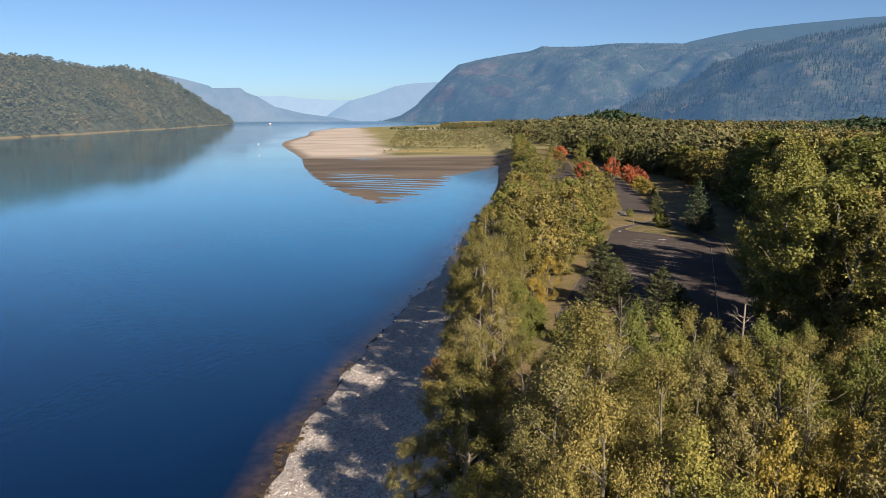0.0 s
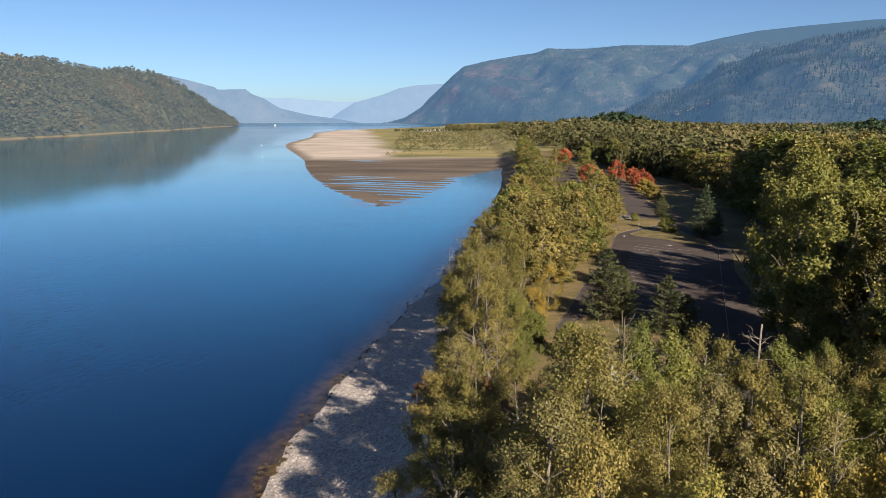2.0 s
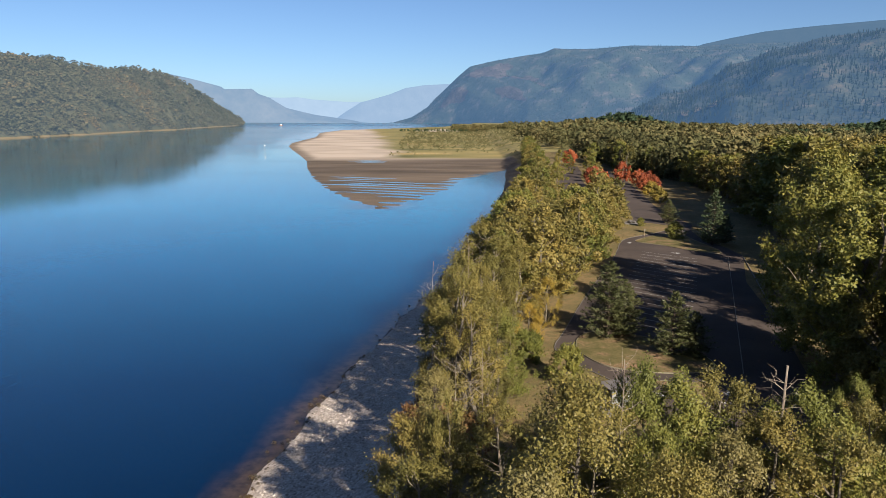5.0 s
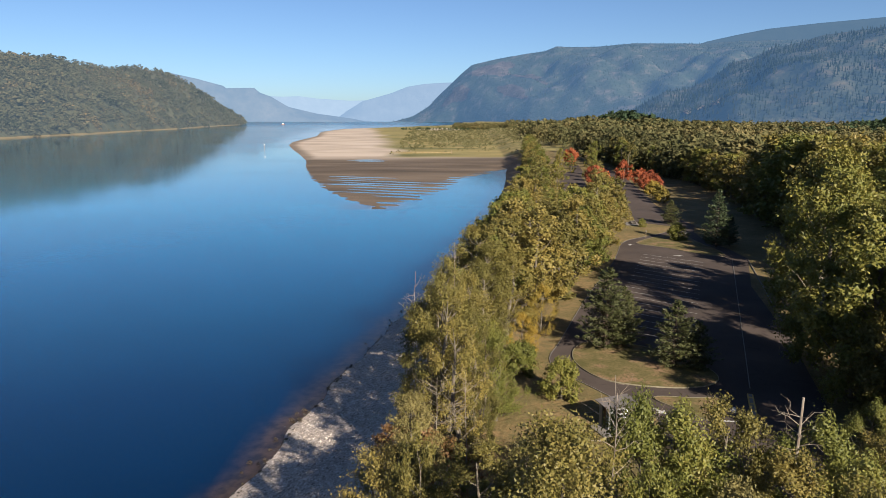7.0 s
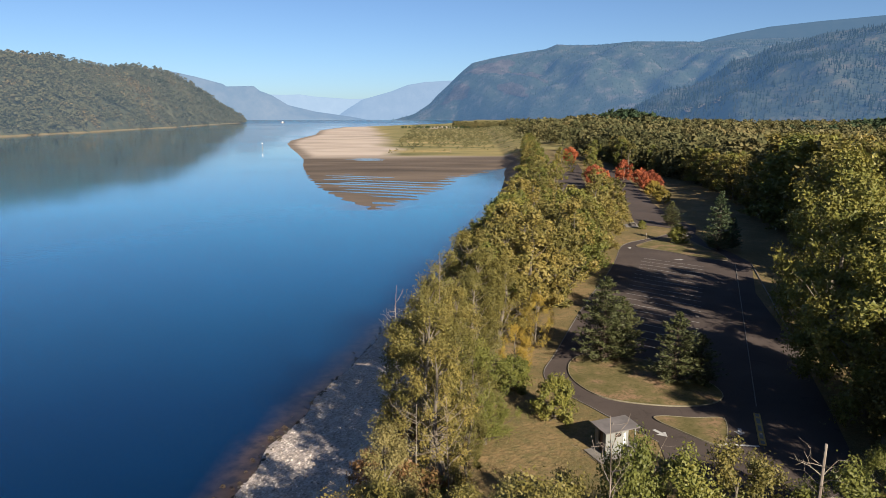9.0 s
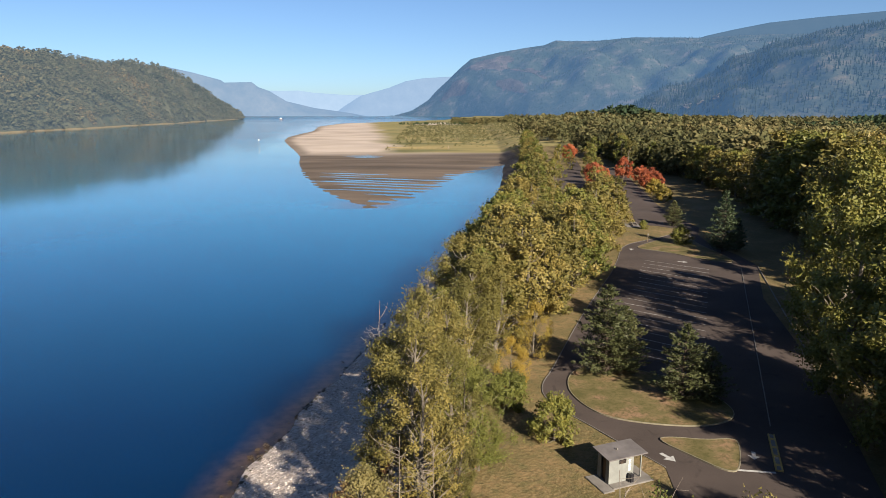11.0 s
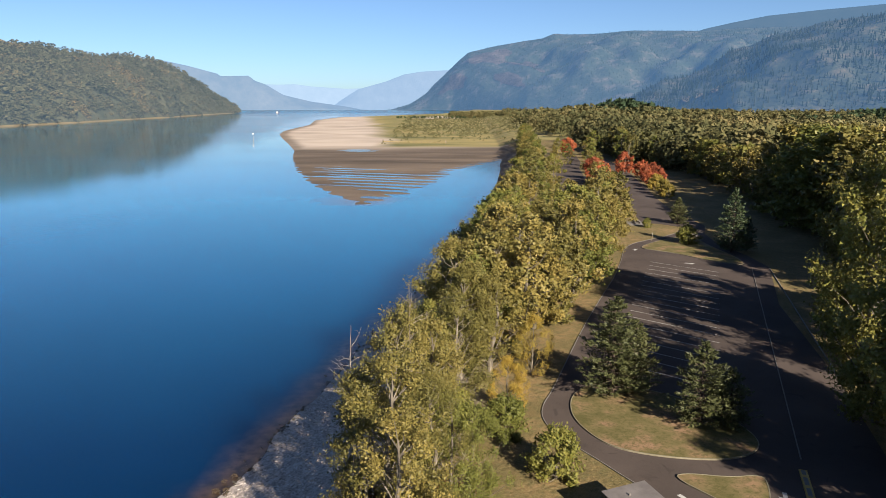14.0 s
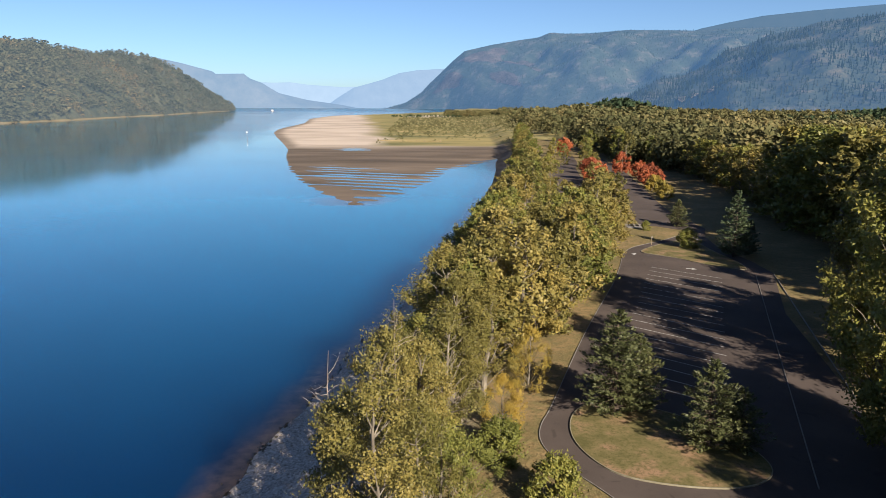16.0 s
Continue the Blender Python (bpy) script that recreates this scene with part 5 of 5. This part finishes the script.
for y0, y1, lobes, per, leaf in ((0, 450, 12, 32, 0.07), (450, 800, 10, 26, 0.085), (800, 9000, 8, 13, 0.12)):
    sel = (pts[:, 1] >= y0) & (pts[:, 1] < y1)
    _v, _f = wood(r2, pts[sel], hh[sel], lobes, per, leaf, (1.05, 1.5))
    tagged(solid("flatland_woods", _v, _f, FLAT_MIX), "dense olive autumn woodland on the river flat", "woods", kind="stuff")
# dark conifer groups on the flat
r3 = np.random.default_rng(19)
GROVE = far_leaf("grove_needle", ((0.2, (0.0224, 0.0377, 0.0216)), (0.6, (0.0448, 0.0638, 0.0324)), (0.95, (0.088, 0.0899, 0.0405))))
pc = np.concatenate([np.column_stack([r3.uniform(330, 500, 240), r3.normal(700, 25, 240), np.zeros(240)]), np.column_stack([r3.normal(212, 36, 260), r3.normal(880, 30, 260), np.zeros(260)])])
ph = np.concatenate([np.interp(pc[:240, 0], (330, 380, 420, 470, 500), (22, 28, 36, 30, 27)), 18 + 27 * np.exp(-((pc[240:, 0] - 212) / 48) ** 2)]) * r3.uniform(0.8, 1.05, len(pc))
_v, _f = wood(r3, pc, ph * 0.8, 9, 14, 0.12, (0.8, 1.3))
tagged(solid("conifer_grove", _v, _f, GROVE), "dark conifer grove rising above the woods", "woods", kind="stuff")
# low scrub on the meadow spit
r4 = np.random.default_rng(23)
SCRUB = far_leaf("scrub_leaf", ((0.15, (0.06, 0.062, 0.03)), (0.5, (0.11, 0.105, 0.05)), (0.9, (0.17, 0.14, 0.065))))
n4 = 3600
ys = 640 + 1700 * r4.uniform(size=n4) ** 1.3
xs = r4.uniform(-60 - 0.05 * (ys - 640), 70 + 0.06 * (ys - 640))
keep = r4.uniform(size=n4) < np.clip((ys - 690) / 330, 0.03, 1)
ps = np.column_stack([xs, ys, np.zeros(n4)])[keep]
ps[:, 2] = terrain(ps[:, 0], ps[:, 1])[0] - 0.1
_v, _f = wood(r4, ps, r4.uniform(1.0, 3.4, len(ps)), 4, 6, 0.26, (1.4, 2.8))
tagged(solid("meadow_scrub", _v, _f, SCRUB), "low willow scrub scattered over the meadow", "scrub", kind="stuff")


# ---- beach stones ----
def stones(rng, n, y0, y1, d0, d1, s0, s1, lift):
    base = np.array([(1, 0, 0), (0.3, 0.9, 0.05), (-0.8, 0.6, 0), (-0.8, -0.6, 0.05), (0.3, -0.9, 0), (0.15, 0.1, 0.7), (-0.1, -0.05, -0.5)])
    fc = np.array([(i, (i + 1) % 5, 5) for i in range(5)] + [((i + 1) % 5, i, 6) for i in range(5)])
    y = rng.uniform(y0, y1, n)
    x = shore_x(y) + rng.uniform(d0, d1, n)
    p = np.column_stack([x, y, terrain(x, y)[0] + lift])
    return spread_template(rng, base, fc, p, rng.uniform(s0, s1, n) * rng.uniform(0.5, 1.0, n), (0.7, 1.3))


r5 = np.random.default_rng(29)


def stone_material():
    m = Mat("cobble", 0.9, 0.25)
    c = m.ramp(m.geometry("Random Per Island"), (0.0, (0.17, 0.14, 0.12)), (0.4, (0.33, 0.278, 0.243)), (0.8, (0.46, 0.40, 0.355)), (1.0, (0.58, 0.51, 0.46)))
    m.color(m.mix(m.ramp(m.noise(0.5, 3.0), (0.45, 0.0), (0.75, 0.5)), c, (0.119, 0.098, 0.077)))
    m.bump(m.noise(9.0, 2.0), 0.3, 0.03)
    return m.m


_v, _f = stones(r5, 9000, 46, 140, 0.4, 13.0, 0.07, 0.2, 0.01)
tagged(solid("beach_cobbles", _v, _f, stone_material()), "pale rounded cobbles strewn along the river beach", "cobbles", kind="stuff")
_v, _f = stones(r5, 1300, 46, 210, -2.6, 0.5, 0.10, 0.34, 0.02)
tagged(solid("shore_rocks", _v, _f, STONE_DARK), "dark wet weedy rocks at the waterline", "rocks", kind="stuff")

r6 = np.random.default_rng(31)
_y = np.concatenate([r6.normal(56, 0.8, 26), r6.normal(52.5, 0.5, 10), r6.normal(70, 2.0, 30), r6.uniform(48, 100, 46), r6.uniform(100, 150, 16)])
_x = shore_x(_y) + r6.uniform(-1.3, 0.7, len(_y))
_p = np.column_stack([_x, _y, np.maximum(terrain(_x, _y)[0], WATER) - 0.1])
_v, _f = spread_template(r6, *clump_template(r6, 60, 0.16, 0.0), _p, r6.uniform(0.2, 0.55, len(_p)), (1.2, 2.6))
tagged(solid("shore_weeds", _v, _f, WEED), "rusty brown weeds and driftwood tangle at the waterline", "weeds", kind="stuff")

# ---- marker and fences ----
marker = new("channel_marker")
marker.matrix_basis = pose(-203, 745, WATER)
v, f = tube([(0, 0, -2), (0, 0, 3.5), (0, 0, 7.0)], [0.16, 0.15, 0.14], 8)
solid("pile", v, f, POST_WOOD, marker)
part("board", box_bm((-0.6, -0.1, 5.9), (0.6, 0.1, 7.0), 0.03), WHITE_METAL, marker, "pale day board")
tagged(marker, "pale channel marker pile standing in the river", "marker")


def rail_fence(a, b, n):
    ob = new("rail_fence")
    for k in range(n):
        t = k / (n - 1)
        x, y = a[0] + (b[0] - a[0]) * t, a[1] + (b[1] - a[1]) * t
        z = ground_z(x, y)
        h = 3.2 if k in (0, n - 1) else 1.2
        part("post", box_bm((x - 0.25, y - 0.25, z - 0.2), (x + 0.25, y + 0.25, z + h), 0.05), POST_WOOD, ob)
    za, zb = ground_z(*a), ground_z(*b)
    v, f = tube([(a[0], a[1], za + 0.8), ((a[0] + b[0]) / 2, (a[1] + b[1]) / 2, (za + zb) / 2 + 0.6), (b[0], b[1], zb + 0.8)], [0.3, 0.3, 0.3], 5)
    solid("rail", v, f, DRY_GRASS, ob)
    return tagged(ob, "low pale post fence across the dry meadow", "fence", "meadow fences")


rail_fence((-64, 699), (-3.6, 680), 9)
rail_fence((-60, 893), (5.3, 897), 9)

# pale dune behind the meadow, with low trees on it
dx, dy = np.meshgrid(np.linspace(-150, 40, 50), np.linspace(1780, 1960, 14))
dune_z = WATER + 0.6 + 5.0 * np.exp(-((dx + 40) / 55) ** 2 - ((dy - 1870) / 45) ** 2) * (1.0 + 0.4 * wobble(dx, dy, 14.0, 2.0)) - 1.2 * (np.abs(dx + 55) / 95) ** 3
_i3 = np.arange(dx.size).reshape(dx.shape)
dune = solid("dune", np.stack([dx, dy, dune_z], -1).reshape(-1, 3), np.stack([_i3[:-1, :-1], _i3[:-1, 1:], _i3[1:, 1:], _i3[1:, :-1]], -1).reshape(-1, 4), FAR_SAND_PALE)
dune.data.shade_smooth()
tagged(dune, "low pale sand dune beyond the meadow", "dune", kind="structure")
r7 = np.random.default_rng(37)
_p = np.column_stack([r7.uniform(-140, 60, 70), r7.uniform(1760, 1800, 70), np.full(70, WATER + 0.8)])
_v, _f = spread_template(r7, *clump_template(r7, 30, 0.3, 0.0), _p, r7.uniform(3, 9, 70), (0.7, 1.2))
_q = np.column_stack([r7.uniform(-5, 200, 220), r7.uniform(1800, 2050, 220), np.full(220, WATER + 3.0)])
_v2, _f2 = wood(r7, _q, r7.uniform(9, 17, 220), 6, 10, 0.2, (1.1, 1.7))
tagged(solid("meadow_edge_woods", _v2, _f2, FLAT_MIX), "low belt of woods at the back of the meadow", "woods", kind="stuff")
tagged(solid("dune_trees", _v, _f, GROVE), "dark low trees standing before the dune", "trees", kind="stuff")

# a work boat far upriver
boat = new("river_boat")
boat.matrix_basis = pose(-735, 2950, WATER, 0, 0, 70)
bm = box_bm((-11, -3, -0.6), (11, 3, 1.8), 0.3)
for v in bm.verts:
    if v.co.x > 8:
        v.co.y *= 0.3
part("hull", bm, BOAT_RED, boat, "rust red hull")
part("cabin", box_bm((-6, -2.2, 1.8), (1, 2.2, 6.0), 0.2), WHITE_METAL, boat, "white wheelhouse")
tagged(boat, "small white and rust work boat far upriver", "boat")
